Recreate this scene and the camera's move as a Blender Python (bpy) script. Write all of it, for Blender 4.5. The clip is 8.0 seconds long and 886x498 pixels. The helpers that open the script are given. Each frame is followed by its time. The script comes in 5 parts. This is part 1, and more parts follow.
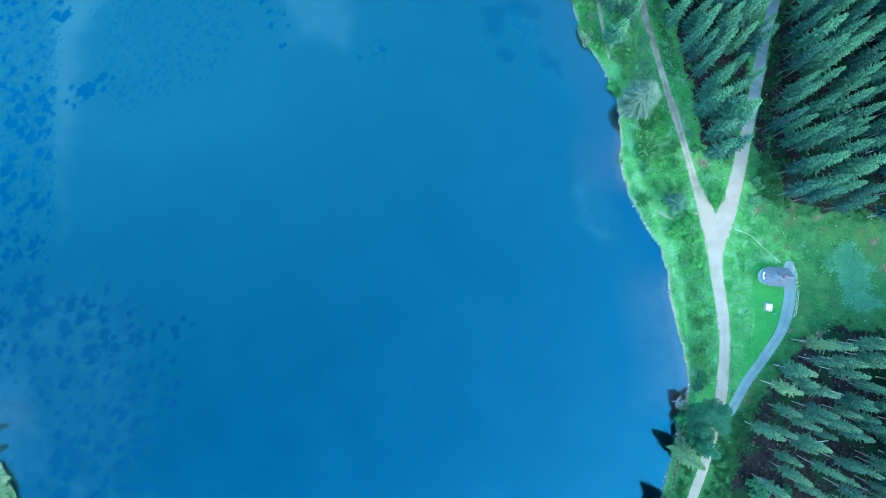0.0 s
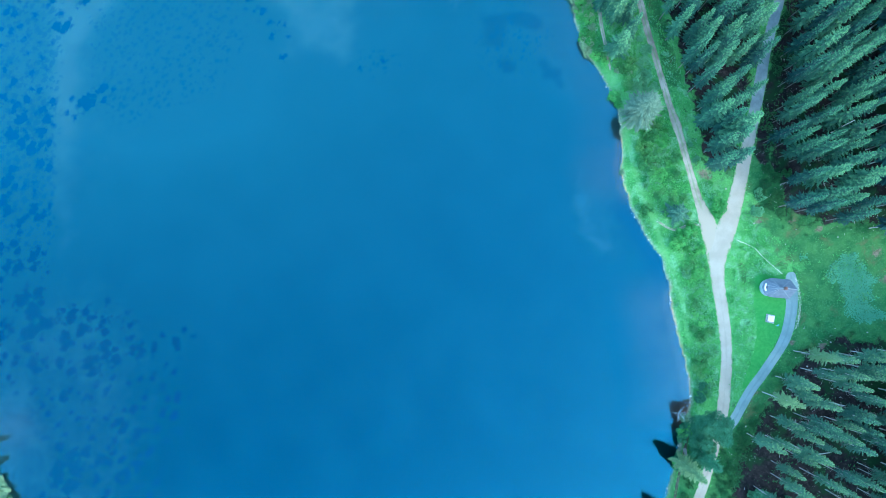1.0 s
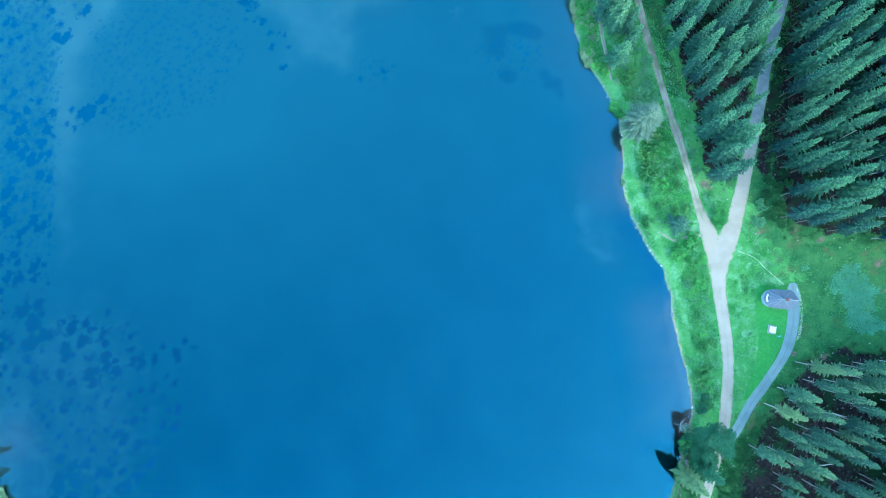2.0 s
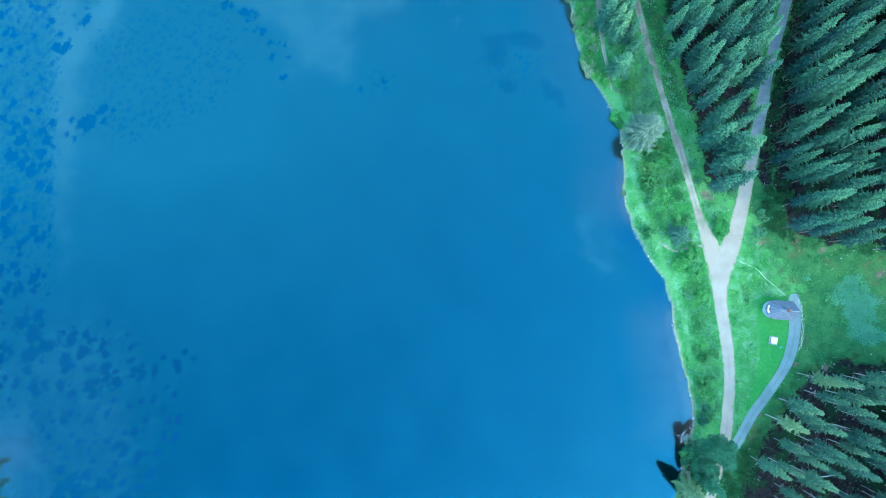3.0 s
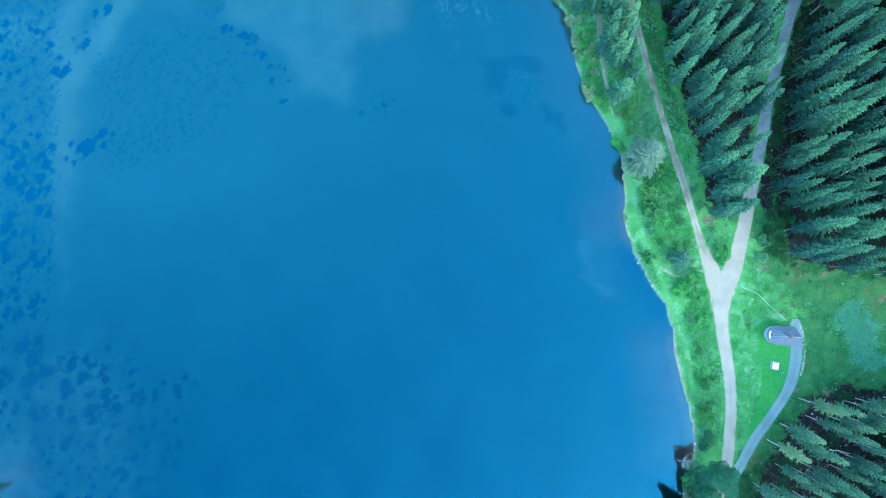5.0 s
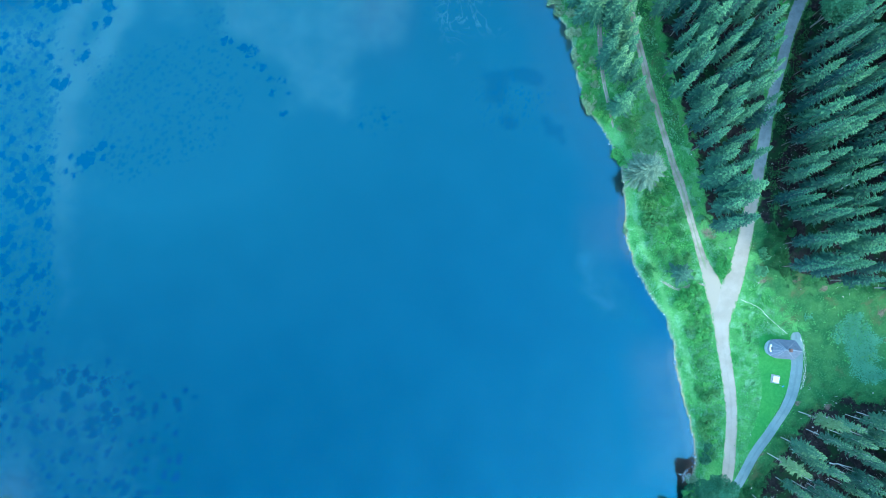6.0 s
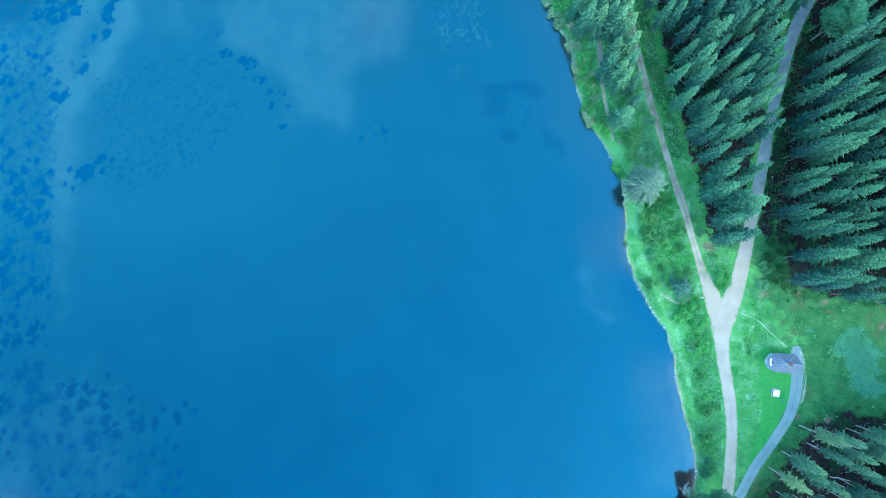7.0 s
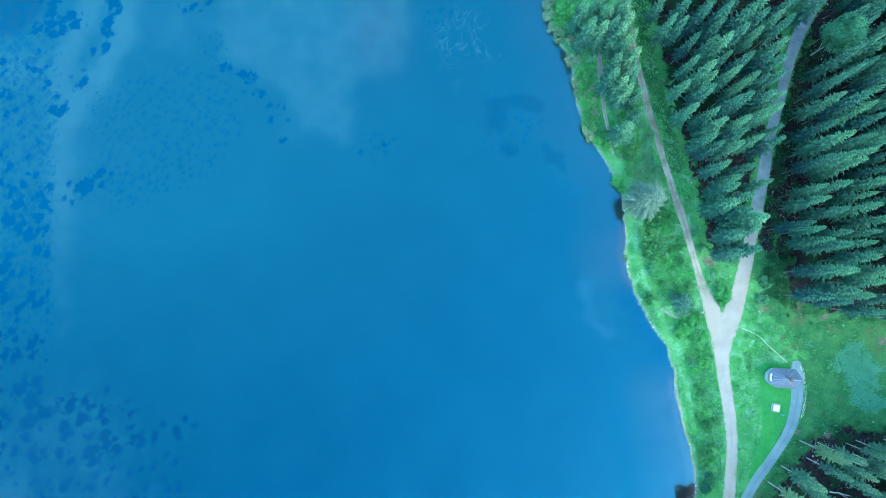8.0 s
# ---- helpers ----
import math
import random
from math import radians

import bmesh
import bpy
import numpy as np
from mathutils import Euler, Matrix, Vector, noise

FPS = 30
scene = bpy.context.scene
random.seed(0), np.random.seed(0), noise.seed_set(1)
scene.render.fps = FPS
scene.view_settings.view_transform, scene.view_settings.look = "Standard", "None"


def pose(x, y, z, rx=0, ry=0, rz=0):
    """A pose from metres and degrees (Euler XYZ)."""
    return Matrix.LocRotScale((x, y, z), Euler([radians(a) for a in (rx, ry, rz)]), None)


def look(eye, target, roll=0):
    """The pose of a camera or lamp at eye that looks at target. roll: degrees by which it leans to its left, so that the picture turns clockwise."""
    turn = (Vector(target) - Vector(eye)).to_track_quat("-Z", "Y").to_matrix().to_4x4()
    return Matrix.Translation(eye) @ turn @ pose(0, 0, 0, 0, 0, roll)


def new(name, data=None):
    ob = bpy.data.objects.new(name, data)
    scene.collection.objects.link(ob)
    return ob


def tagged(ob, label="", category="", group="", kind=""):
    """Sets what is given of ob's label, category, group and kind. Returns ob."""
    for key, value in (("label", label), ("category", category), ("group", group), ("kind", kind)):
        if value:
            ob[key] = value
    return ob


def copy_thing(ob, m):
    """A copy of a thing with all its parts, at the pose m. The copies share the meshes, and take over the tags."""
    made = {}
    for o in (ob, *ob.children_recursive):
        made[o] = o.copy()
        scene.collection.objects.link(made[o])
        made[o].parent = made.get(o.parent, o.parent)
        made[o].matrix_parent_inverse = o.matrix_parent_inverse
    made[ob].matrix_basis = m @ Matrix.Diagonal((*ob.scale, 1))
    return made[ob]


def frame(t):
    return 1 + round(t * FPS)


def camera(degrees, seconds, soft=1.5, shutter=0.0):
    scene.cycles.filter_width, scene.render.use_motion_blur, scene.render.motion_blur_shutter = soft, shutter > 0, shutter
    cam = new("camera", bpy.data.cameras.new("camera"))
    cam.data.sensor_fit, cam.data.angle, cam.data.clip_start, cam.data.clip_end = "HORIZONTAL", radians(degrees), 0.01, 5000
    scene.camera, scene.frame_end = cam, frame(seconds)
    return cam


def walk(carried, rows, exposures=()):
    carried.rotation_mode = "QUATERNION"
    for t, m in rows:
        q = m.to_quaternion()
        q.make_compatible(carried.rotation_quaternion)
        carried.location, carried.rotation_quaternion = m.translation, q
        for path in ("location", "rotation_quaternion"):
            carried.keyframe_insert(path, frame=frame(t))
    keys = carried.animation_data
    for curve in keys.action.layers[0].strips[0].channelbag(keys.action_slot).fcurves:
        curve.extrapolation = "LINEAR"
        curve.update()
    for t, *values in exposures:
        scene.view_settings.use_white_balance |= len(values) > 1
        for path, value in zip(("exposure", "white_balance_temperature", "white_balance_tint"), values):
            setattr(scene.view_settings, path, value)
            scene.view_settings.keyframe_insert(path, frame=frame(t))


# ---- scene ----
EXPOSURE, KELVIN, TINT = 2.98, 5750, -15
SKY, SUN, SUN_HEIGHT, SUN_TURN, OZONE = 0.15, 0.15, 38, 134, 2.0
WATER_TINT, WATER_GLOSS, WATER_IOR, WATER_CLOUD = (0.75, 1.0, 1.0), (0.15, 0.65, 1.0), 2.13, 0.01
WATER_DEEP, WATER_LIGHT = (0.0, 0.11, 0.28), (0.0, 0.13, 0.30)
cam = camera(70.03, 8.0, soft=0.6)
PATH = [
    (0.000, 0.000, 0.000, 120.000, 3.421, 1.888, -0.000),
    (0.500, -0.016, 1.051, 119.979, 3.439, 1.932, -0.040),
    (1.000, -0.030, 2.097, 119.940, 3.452, 1.969, -0.072),
    (1.500, -0.059, 3.135, 119.877, 3.462, 2.001, -0.134),
    (3.000, -0.210, 6.235, 119.723, 3.437, 2.019, -0.227),
    (3.500, -0.285, 7.326, 119.690, 3.419, 2.014, -0.276),
    (4.000, -0.371, 8.490, 119.703, 3.422, 1.993, -0.292),
    (4.500, -0.459, 9.728, 119.741, 3.427, 1.959, -0.318),
    (6.000, -0.693, 13.596, 119.841, 3.353, 1.880, -0.386),
    (6.500, -0.781, 14.928, 119.852, 3.319, 1.842, -0.404),
    (7.000, -0.870, 16.303, 119.861, 3.276, 1.794, -0.437),
    (7.500, -0.951, 17.707, 119.887, 3.255, 1.747, -0.453),
    (8.000, -1.025, 19.118, 119.919, 3.242, 1.710, -0.462),
]
walk(cam, [(t, pose(*p)) for t, *p in PATH], exposures=[(0.0, EXPOSURE, KELVIN, TINT), (8.0, EXPOSURE, KELVIN, TINT)])

# ---- sky and sun: a clear evening, the sun behind hills added out of view ----
world = bpy.data.worlds.new("evening_sky")
world.use_nodes = True
scene.world = world
sky = world.node_tree.nodes.new("ShaderNodeTexSky")
sky.sky_type, sky.sun_disc = "NISHITA", False
sky.sun_elevation, sky.sun_rotation, sky.ozone_density = radians(SUN_HEIGHT), radians(SUN_TURN), OZONE
sky_out = world.node_tree.nodes["Background"]
sky_out.inputs["Strength"].default_value = SKY
world.node_tree.links.new(sky.outputs[0], sky_out.inputs["Color"])
sun = new("sun", bpy.data.lights.new("sun", "SUN"))
sun.data.energy, sun.data.angle, sun.data.color = SUN, radians(18), (1.0, 0.86, 0.68)
a, e = radians(SUN_TURN), radians(SUN_HEIGHT)
sun.matrix_world = look((math.sin(a) * math.cos(e) * 200, math.cos(a) * math.cos(e) * 200, math.sin(e) * 200), (0, 0, 0))


# ---- materials ----
class Shade:
    """One node material: short calls that add and join nodes."""

    def __init__(self, name, rough=0.9, gloss=0.2, metal=0.0):
        self.mat = bpy.data.materials.new(name)
        self.mat.use_nodes = True
        self.nodes, self.links = self.mat.node_tree.nodes, self.mat.node_tree.links
        self.bsdf, self.out = self.nodes["Principled BSDF"], self.nodes["Material Output"]
        self.bsdf.inputs["Roughness"].default_value = rough
        self.bsdf.inputs["Specular IOR Level"].default_value = gloss
        self.bsdf.inputs["Metallic"].default_value = metal
        self.place = self.nodes.new("ShaderNodeNewGeometry").outputs["Position"]

    def put(self, socket, value):
        if isinstance(value, bpy.types.NodeSocket):
            self.links.new(value, socket)
        elif isinstance(value, tuple) and len(value) == 3 and socket.type == "RGBA":
            socket.default_value = (*value, 1)
        else:
            socket.default_value = value

    def noise(self, scale, detail=3, rough=0.55, at=None, warp=0.0):
        n = self.nodes.new("ShaderNodeTexNoise")
        n.inputs["Scale"].default_value, n.inputs["Detail"].default_value = scale, detail
        n.inputs["Roughness"].default_value, n.inputs["Distortion"].default_value = rough, warp
        self.put(n.inputs["Vector"], at or self.place)
        return n.outputs["Fac"]

    def clumps(self, scale, stretch):
        """Distance to scattered centres in plan, drawn out to the north-east, and a chance value for each."""
        turn, n = self.nodes.new("ShaderNodeMapping"), self.nodes.new("ShaderNodeTexVoronoi")
        turn.vector_type = "TEXTURE"
        turn.inputs["Rotation"].default_value, turn.inputs["Scale"].default_value = (0, 0, 0.85), (1 / stretch, stretch, 1)
        self.put(turn.inputs["Vector"], self.place)
        n.voronoi_dimensions = "2D"
        n.inputs["Scale"].default_value = scale
        self.put(n.inputs["Vector"], turn.outputs[0])
        apart = self.nodes.new("ShaderNodeSeparateColor")
        self.put(apart.inputs[0], n.outputs["Color"])
        return n.outputs["Distance"], apart.outputs[0]

    def span(self, value, lo, hi, to_lo=0.0, to_hi=1.0):
        n = self.nodes.new("ShaderNodeMapRange")
        n.interpolation_type = "SMOOTHSTEP"
        for k, v in zip(("Value", "From Min", "From Max", "To Min", "To Max"), (value, lo, hi, to_lo, to_hi)):
            self.put(n.inputs[k], v)
        return n.outputs[0]

    def sums(self, op, a, b):
        n = self.nodes.new("ShaderNodeMath")
        n.operation = op
        self.put(n.inputs[0], a), self.put(n.inputs[1], b)
        return n.outputs[0]

    def mix(self, fac, a, b):
        n = self.nodes.new("ShaderNodeMix")
        n.data_type = "RGBA"
        self.put(n.inputs[0], fac), self.put(n.inputs[6], a), self.put(n.inputs[7], b)
        return n.outputs[2]

    def mask(self, name):
        n = self.nodes.new("ShaderNodeAttribute")
        n.attribute_name = name
        return n.outputs["Fac"]

    def each(self):
        return self.nodes.new("ShaderNodeObjectInfo").outputs["Random"]

    def island(self):
        return self.nodes.new("ShaderNodeNewGeometry").outputs["Random Per Island"]

    def colour(self, value):
        self.put(self.bsdf.inputs["Base Color"], value)
        return self

    def relief(self, height, strength=0.5, depth=0.05):
        n = self.nodes.new("ShaderNodeBump")
        n.inputs["Strength"].default_value, n.inputs["Distance"].default_value = strength, depth
        self.put(n.inputs["Height"], height)
        self.put(self.bsdf.inputs["Normal"], n.outputs[0])
        return self


def ground_shade():
    s = Shade("meadow_forest_floor_and_lake_bed", 0.95, 0.1)
    patch, fine, spots = s.noise(0.11, 4, 0.6), s.noise(1.6, 5, 0.65), s.noise(0.45, 4, 0.6, warp=0.6)
    grass = s.mix(s.span(patch, 0.35, 0.65), (0.050, 0.182, 0.042), (0.132, 0.330, 0.096))
    grass = s.mix(s.span(spots, 0.49, 0.64, 0, 0.8), grass, (0.205, 0.390, 0.205))
    grass = s.mix(s.span(fine, 0.5, 0.75, 0, 0.4), grass, (0.034, 0.130, 0.034))
    grass = s.mix(s.span(s.noise(4.2, 4, 0.7), 0.42, 0.66, 0, 0.55), grass, (0.036, 0.135, 0.042))
    grass = s.mix(s.span(s.noise(2.4, 4, 0.7, warp=0.4), 0.54, 0.70, 0, 0.5), grass, (0.200, 0.400, 0.190))
    lawn = s.mix(s.span(fine, 0.35, 0.7), (0.058, 0.215, 0.046), (0.080, 0.255, 0.060))
    grass = s.mix(s.sums("MULTIPLY", s.mask("trod"), s.span(fine, 0.3, 0.7, 0.9, 0.4)), grass, (0.165, 0.325, 0.125))
    olive = s.mix(s.span(s.noise(0.5, 5, 0.6), 0.35, 0.68), (0.028, 0.106, 0.033), (0.058, 0.152, 0.046))
    olive = s.mix(s.span(s.noise(3.2, 4, 0.7), 0.48, 0.68, 0, 0.6), olive, (0.105, 0.225, 0.095))
    olive = s.mix(s.span(fine, 0.5, 0.7, 0, 0.4), olive, (0.024, 0.086, 0.030))
    olive = s.mix(s.span(s.noise(0.22, 5, 0.65, warp=0.5), 0.54, 0.68, 0, 0.75), olive, (0.098, 0.104, 0.048))
    # Near-black litter: part of the shade under the trees is in its colour.
    shaded_litter = s.mix(s.span(s.noise(0.8, 5, 0.7), 0.38, 0.62), (0.009, 0.009, 0.010), (0.021, 0.019, 0.020))
    shaded_litter = s.mix(s.span(s.noise(1.7, 5, 0.7), 0.50, 0.68, 0, 0.8), shaded_litter, (0.052, 0.040, 0.042))
    shaded_litter = s.mix(s.span(s.noise(0.3, 4), 0.46, 0.62), shaded_litter, (0.014, 0.040, 0.016))
    shaded_litter = s.mix(s.span(s.noise(5, 4, 0.7), 0.66, 0.74, 0, 0.6), shaded_litter, (0.160, 0.140, 0.120))
    shore = s.mix(s.span(s.noise(3, 4, 0.7), 0.35, 0.65), (0.120, 0.120, 0.105), (0.330, 0.330, 0.300))
    col = s.mix(s.span(s.sums("ADD", s.mask("rough"), s.span(spots, 0.3, 0.7, -0.3, 0.3)), 0.35, 0.75), grass, olive)
    col = s.mix(s.mask("lush"), col, s.mix(s.span(fine, 0.3, 0.7), (0.060, 0.185, 0.090), (0.110, 0.270, 0.135)))
    col = s.mix(s.span(s.sums("ADD", s.mask("mown"), s.span(fine, 0.2, 0.8, -0.2, 0.2)), 0.3, 0.7), col, lawn)
    col = s.mix(s.span(s.sums("ADD", s.mask("wood"), s.span(spots, 0.25, 0.75, -0.4, 0.4)), 0.35, 0.7), col, shaded_litter)
    brash = s.mix(s.span(s.noise(2.2, 5, 0.7), 0.35, 0.65), (0.095, 0.062, 0.056), (0.210, 0.150, 0.130))
    col = s.mix(s.span(s.sums("ADD", s.mask("brash"), s.span(s.noise(0.9, 5, 0.65), 0.2, 0.8, -0.4, 0.4)), 0.35, 0.75, 0, 0.8), col, brash)
    unseen_hills = s.mix(s.span(s.noise(0.03, 6, 0.7), 0.35, 0.65), (0.010, 0.036, 0.020), (0.030, 0.080, 0.035))
    col = s.mix(s.mask("unseen_hills"), col, unseen_hills)
    col = s.mix(s.mask("strand"), col, shore)
    silt = s.mix(s.sums("ADD", s.mask("shoal"), s.span(s.noise(0.05, 3), 0.3, 0.7, -0.04, 0.04)), (0.006, 0.028, 0.030), (0.205, 0.335, 0.295))
    sand = s.mix(s.span(s.noise(0.16, 5, 0.6, warp=0.5), 0.3, 0.7), (0.500, 0.490, 0.370), (0.620, 0.590, 0.440))
    bed = s.mix(s.span(s.sums("ADD", s.mask("pale"), s.span(s.noise(0.22, 5, 0.6, warp=0.4), 0.25, 0.75, -0.09, 0.09)), 0.06, 1.0), silt, sand)
    bed = s.mix(s.sums("MULTIPLY", s.mask("rosy"), s.span(s.noise(0.3, 4), 0.3, 0.7, 0.75, 1.0)), bed, (0.700, 0.230, 0.150))
    bed = s.mix(s.mask("deep"), bed, (0.003, 0.030, 0.120))
    # Weed: soft uneven clumps, drawn out one way, that run together where it grows thick.
    for scale, key, stretch, dark, light, share in ((0.75, "dots", 0.85, (0.004, 0.030, 0.120), (0.080, 0.225, 0.290), 0.5), (0.33, "weed", 0.8, (0.003, 0.016, 0.060), (0.035, 0.165, 0.285), 0.95)):
        distance, chance = s.clumps(scale, stretch)
        reach = s.sums("SUBTRACT", s.sums("MULTIPLY", s.mask(key), s.span(chance, 0.0, 1.0, 0.30, 0.95)), 0.10)
        lie = s.sums("ADD", distance, s.span(s.noise(scale * 2.2, 2, 0.5), 0.25, 0.75, -0.26, 0.26))
        thick = s.sums("MULTIPLY", s.span(s.sums("SUBTRACT", lie, reach), 0.24, -0.16, 0, share), s.span(s.mask(key), 0.04, 0.3))
        bed = s.mix(thick, bed, s.mix(s.span(s.mask("shoal"), 0.2, 1.0), dark, light))
    streak = s.span(s.sums("ABSOLUTE", s.sums("SUBTRACT", s.noise(0.16, 5, 0.62, warp=1.2), 0.5), 0.0), 0.030, 0.004)
    bed = s.mix(s.sums("MULTIPLY", streak, s.mask("streak")), bed, (0.720, 0.560, 0.460))
    s.colour(s.mix(s.mask("under"), col, bed))
    return s.relief(s.sums("MULTIPLY", s.sums("ADD", fine, s.noise(7, 3)), s.span(s.mask("under"), 0, 1, 1, 0)), 0.6, 0.12).mat


def water_shade():
    s = Shade("clear_blue_lake_water")
    tint, cloud, gloss = (s.nodes.new("ShaderNodeBsdf" + k) for k in ("Transparent", "Diffuse", "Glossy"))
    tint.inputs[0].default_value = (*WATER_TINT, 1)
    s.put(cloud.inputs[0], s.mix(s.span(s.noise(0.02, 3), 0.3, 0.7), WATER_DEEP, WATER_LIGHT))
    gloss.inputs["Roughness"].default_value = 0.0
    gloss.inputs["Color"].default_value = (*WATER_GLOSS, 1)
    fres = s.nodes.new("ShaderNodeFresnel")
    fres.inputs[0].default_value = WATER_IOR
    body, whole = s.nodes.new("ShaderNodeMixShader"), s.nodes.new("ShaderNodeMixShader")
    body.inputs[0].default_value = WATER_CLOUD
    s.put(body.inputs[1], tint.outputs[0]), s.put(body.inputs[2], cloud.outputs[0])
    s.put(whole.inputs[0], fres.outputs[0]), s.put(whole.inputs[1], body.outputs[0]), s.put(whole.inputs[2], gloss.outputs[0])
    s.put(s.out.inputs["Surface"], whole.outputs[0])
    return s.mat


def gravel_shade(name, dark, light, worn, ruts=0.0):
    s = Shade(name, 0.95, 0.15)
    col = s.mix(s.span(s.noise(0.35, 5, 0.6), 0.3, 0.7), dark, light)
    col = s.mix(s.span(s.noise(9, 4, 0.7), 0.45, 0.75, 0, 0.5), col, worn)
    if ruts:
        side = s.sums("ADD", s.mask("middle"), s.span(s.noise(0.9, 4), 0.2, 0.8, -0.45, 0.45))
        col = s.mix(s.span(side, 0.45, 0.8, 0, ruts), col, (0.110, 0.210, 0.075))
        col = s.mix(s.mask("open"), col, (0.32, 0.275, 0.215))
    else:
        col = s.mix(s.span(s.sums("ADD", s.mask("middle"), s.span(s.noise(0.5, 4), 0.2, 0.8, -0.4, 0.4)), 0.4, 1.0, 0, 0.45), col, worn)
        # Blue shade between the forest trees, painted into the gravel.
        col = s.mix(s.mask("forest_shade"), col, s.mix(s.span(s.noise(0.7, 5, 0.65), 0.35, 0.65), (0.150, 0.208, 0.232), (0.222, 0.288, 0.315)))
    rim = s.sums("ADD", s.mask("rim"), s.span(s.noise(1.1, 5, 0.65), 0.25, 0.75, -0.5, 0.5))
    col = s.mix(s.span(rim, 0.45, 1.0, 0, 0.85), col, (0.125, 0.230, 0.085))
    s.colour(col)
    return s.relief(s.noise(14, 4), 0.5, 0.03).mat


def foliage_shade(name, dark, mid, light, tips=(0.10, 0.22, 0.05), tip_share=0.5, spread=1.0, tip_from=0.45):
    """Leaves or needles: a tone for each tree, a tone for each leaf, paler tips for fresh growth and painted light."""
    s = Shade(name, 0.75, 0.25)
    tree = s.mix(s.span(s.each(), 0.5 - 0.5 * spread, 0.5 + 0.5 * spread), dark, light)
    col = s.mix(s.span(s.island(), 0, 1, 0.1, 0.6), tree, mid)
    # Tip colour holds fresh growth and also light from above, painted in.
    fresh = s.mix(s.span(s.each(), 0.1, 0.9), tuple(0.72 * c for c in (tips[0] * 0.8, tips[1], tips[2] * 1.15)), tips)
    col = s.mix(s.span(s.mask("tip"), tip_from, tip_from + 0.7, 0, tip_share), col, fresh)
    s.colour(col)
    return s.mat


def plain_shade(name, a, b, scale, rough=0.85, gloss=0.3, metal=0.0, depth=0.01, own=True):
    s = Shade(name, rough, gloss, metal)
    at = s.nodes.new("ShaderNodeTexCoord").outputs["Object"] if own else s.place
    col = s.mix(s.span(s.noise(scale, 5, 0.65, at), 0.3, 0.7), a, b)
    s.colour(s.mix(s.span(s.each(), 0, 1, 0, 0.35), col, b))
    return s.relief(s.noise(scale * 4, 4, 0.6, at), 0.5, depth).mat


GROUND, WATER = ground_shade(), water_shade()
ROAD_MAT = gravel_shade("pale_gravel", (0.285, 0.250, 0.202), (0.355, 0.312, 0.255), (0.240, 0.208, 0.165))
TRACK_MAT = gravel_shade("worn_earth_track", (0.17, 0.15, 0.115), (0.37, 0.33, 0.27), (0.13, 0.12, 0.08), 0.5)
TRAIL_MAT = gravel_shade("trodden_earth", (0.20, 0.18, 0.15), (0.33, 0.30, 0.26), (0.10, 0.12, 0.05), 0.6)
DARK_TRAIL_MAT = gravel_shade("damp_dark_earth", (0.045, 0.042, 0.036), (0.095, 0.088, 0.075), (0.05, 0.07, 0.03), 0.5)
WALK_MAT = gravel_shade("grey_blue_fine_chippings", (0.150, 0.210, 0.214), (0.200, 0.266, 0.270), (0.122, 0.168, 0.172))
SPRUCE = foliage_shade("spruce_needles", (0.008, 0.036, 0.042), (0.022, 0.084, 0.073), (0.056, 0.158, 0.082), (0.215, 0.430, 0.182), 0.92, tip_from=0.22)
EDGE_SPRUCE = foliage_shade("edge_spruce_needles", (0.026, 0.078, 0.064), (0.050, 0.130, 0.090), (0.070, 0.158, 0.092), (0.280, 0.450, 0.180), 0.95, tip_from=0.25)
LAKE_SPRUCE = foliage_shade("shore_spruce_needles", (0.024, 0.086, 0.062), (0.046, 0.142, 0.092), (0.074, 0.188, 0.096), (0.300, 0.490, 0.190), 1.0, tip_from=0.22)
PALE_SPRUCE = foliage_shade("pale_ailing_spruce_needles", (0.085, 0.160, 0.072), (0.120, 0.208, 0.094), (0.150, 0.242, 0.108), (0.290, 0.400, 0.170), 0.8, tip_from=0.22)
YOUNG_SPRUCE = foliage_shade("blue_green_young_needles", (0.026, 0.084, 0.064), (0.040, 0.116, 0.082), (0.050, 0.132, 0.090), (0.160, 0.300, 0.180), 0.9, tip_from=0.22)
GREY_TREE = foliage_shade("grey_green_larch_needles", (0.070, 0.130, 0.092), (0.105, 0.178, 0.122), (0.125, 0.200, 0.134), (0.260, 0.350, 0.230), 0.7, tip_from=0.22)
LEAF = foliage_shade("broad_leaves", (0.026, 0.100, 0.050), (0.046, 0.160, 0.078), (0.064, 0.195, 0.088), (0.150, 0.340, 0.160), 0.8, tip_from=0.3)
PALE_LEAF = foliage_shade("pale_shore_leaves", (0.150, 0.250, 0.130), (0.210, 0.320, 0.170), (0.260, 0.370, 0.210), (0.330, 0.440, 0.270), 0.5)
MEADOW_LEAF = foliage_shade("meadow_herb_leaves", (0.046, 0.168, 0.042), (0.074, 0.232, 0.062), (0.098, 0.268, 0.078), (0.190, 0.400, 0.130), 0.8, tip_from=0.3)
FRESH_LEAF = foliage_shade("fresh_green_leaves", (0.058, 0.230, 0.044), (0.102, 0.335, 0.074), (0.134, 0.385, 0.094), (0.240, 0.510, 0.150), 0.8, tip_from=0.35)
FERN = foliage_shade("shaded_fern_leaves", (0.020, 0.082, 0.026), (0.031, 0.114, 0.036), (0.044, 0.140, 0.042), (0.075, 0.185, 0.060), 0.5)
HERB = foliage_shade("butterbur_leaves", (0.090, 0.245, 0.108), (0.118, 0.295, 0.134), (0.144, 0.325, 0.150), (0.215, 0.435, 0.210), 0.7)
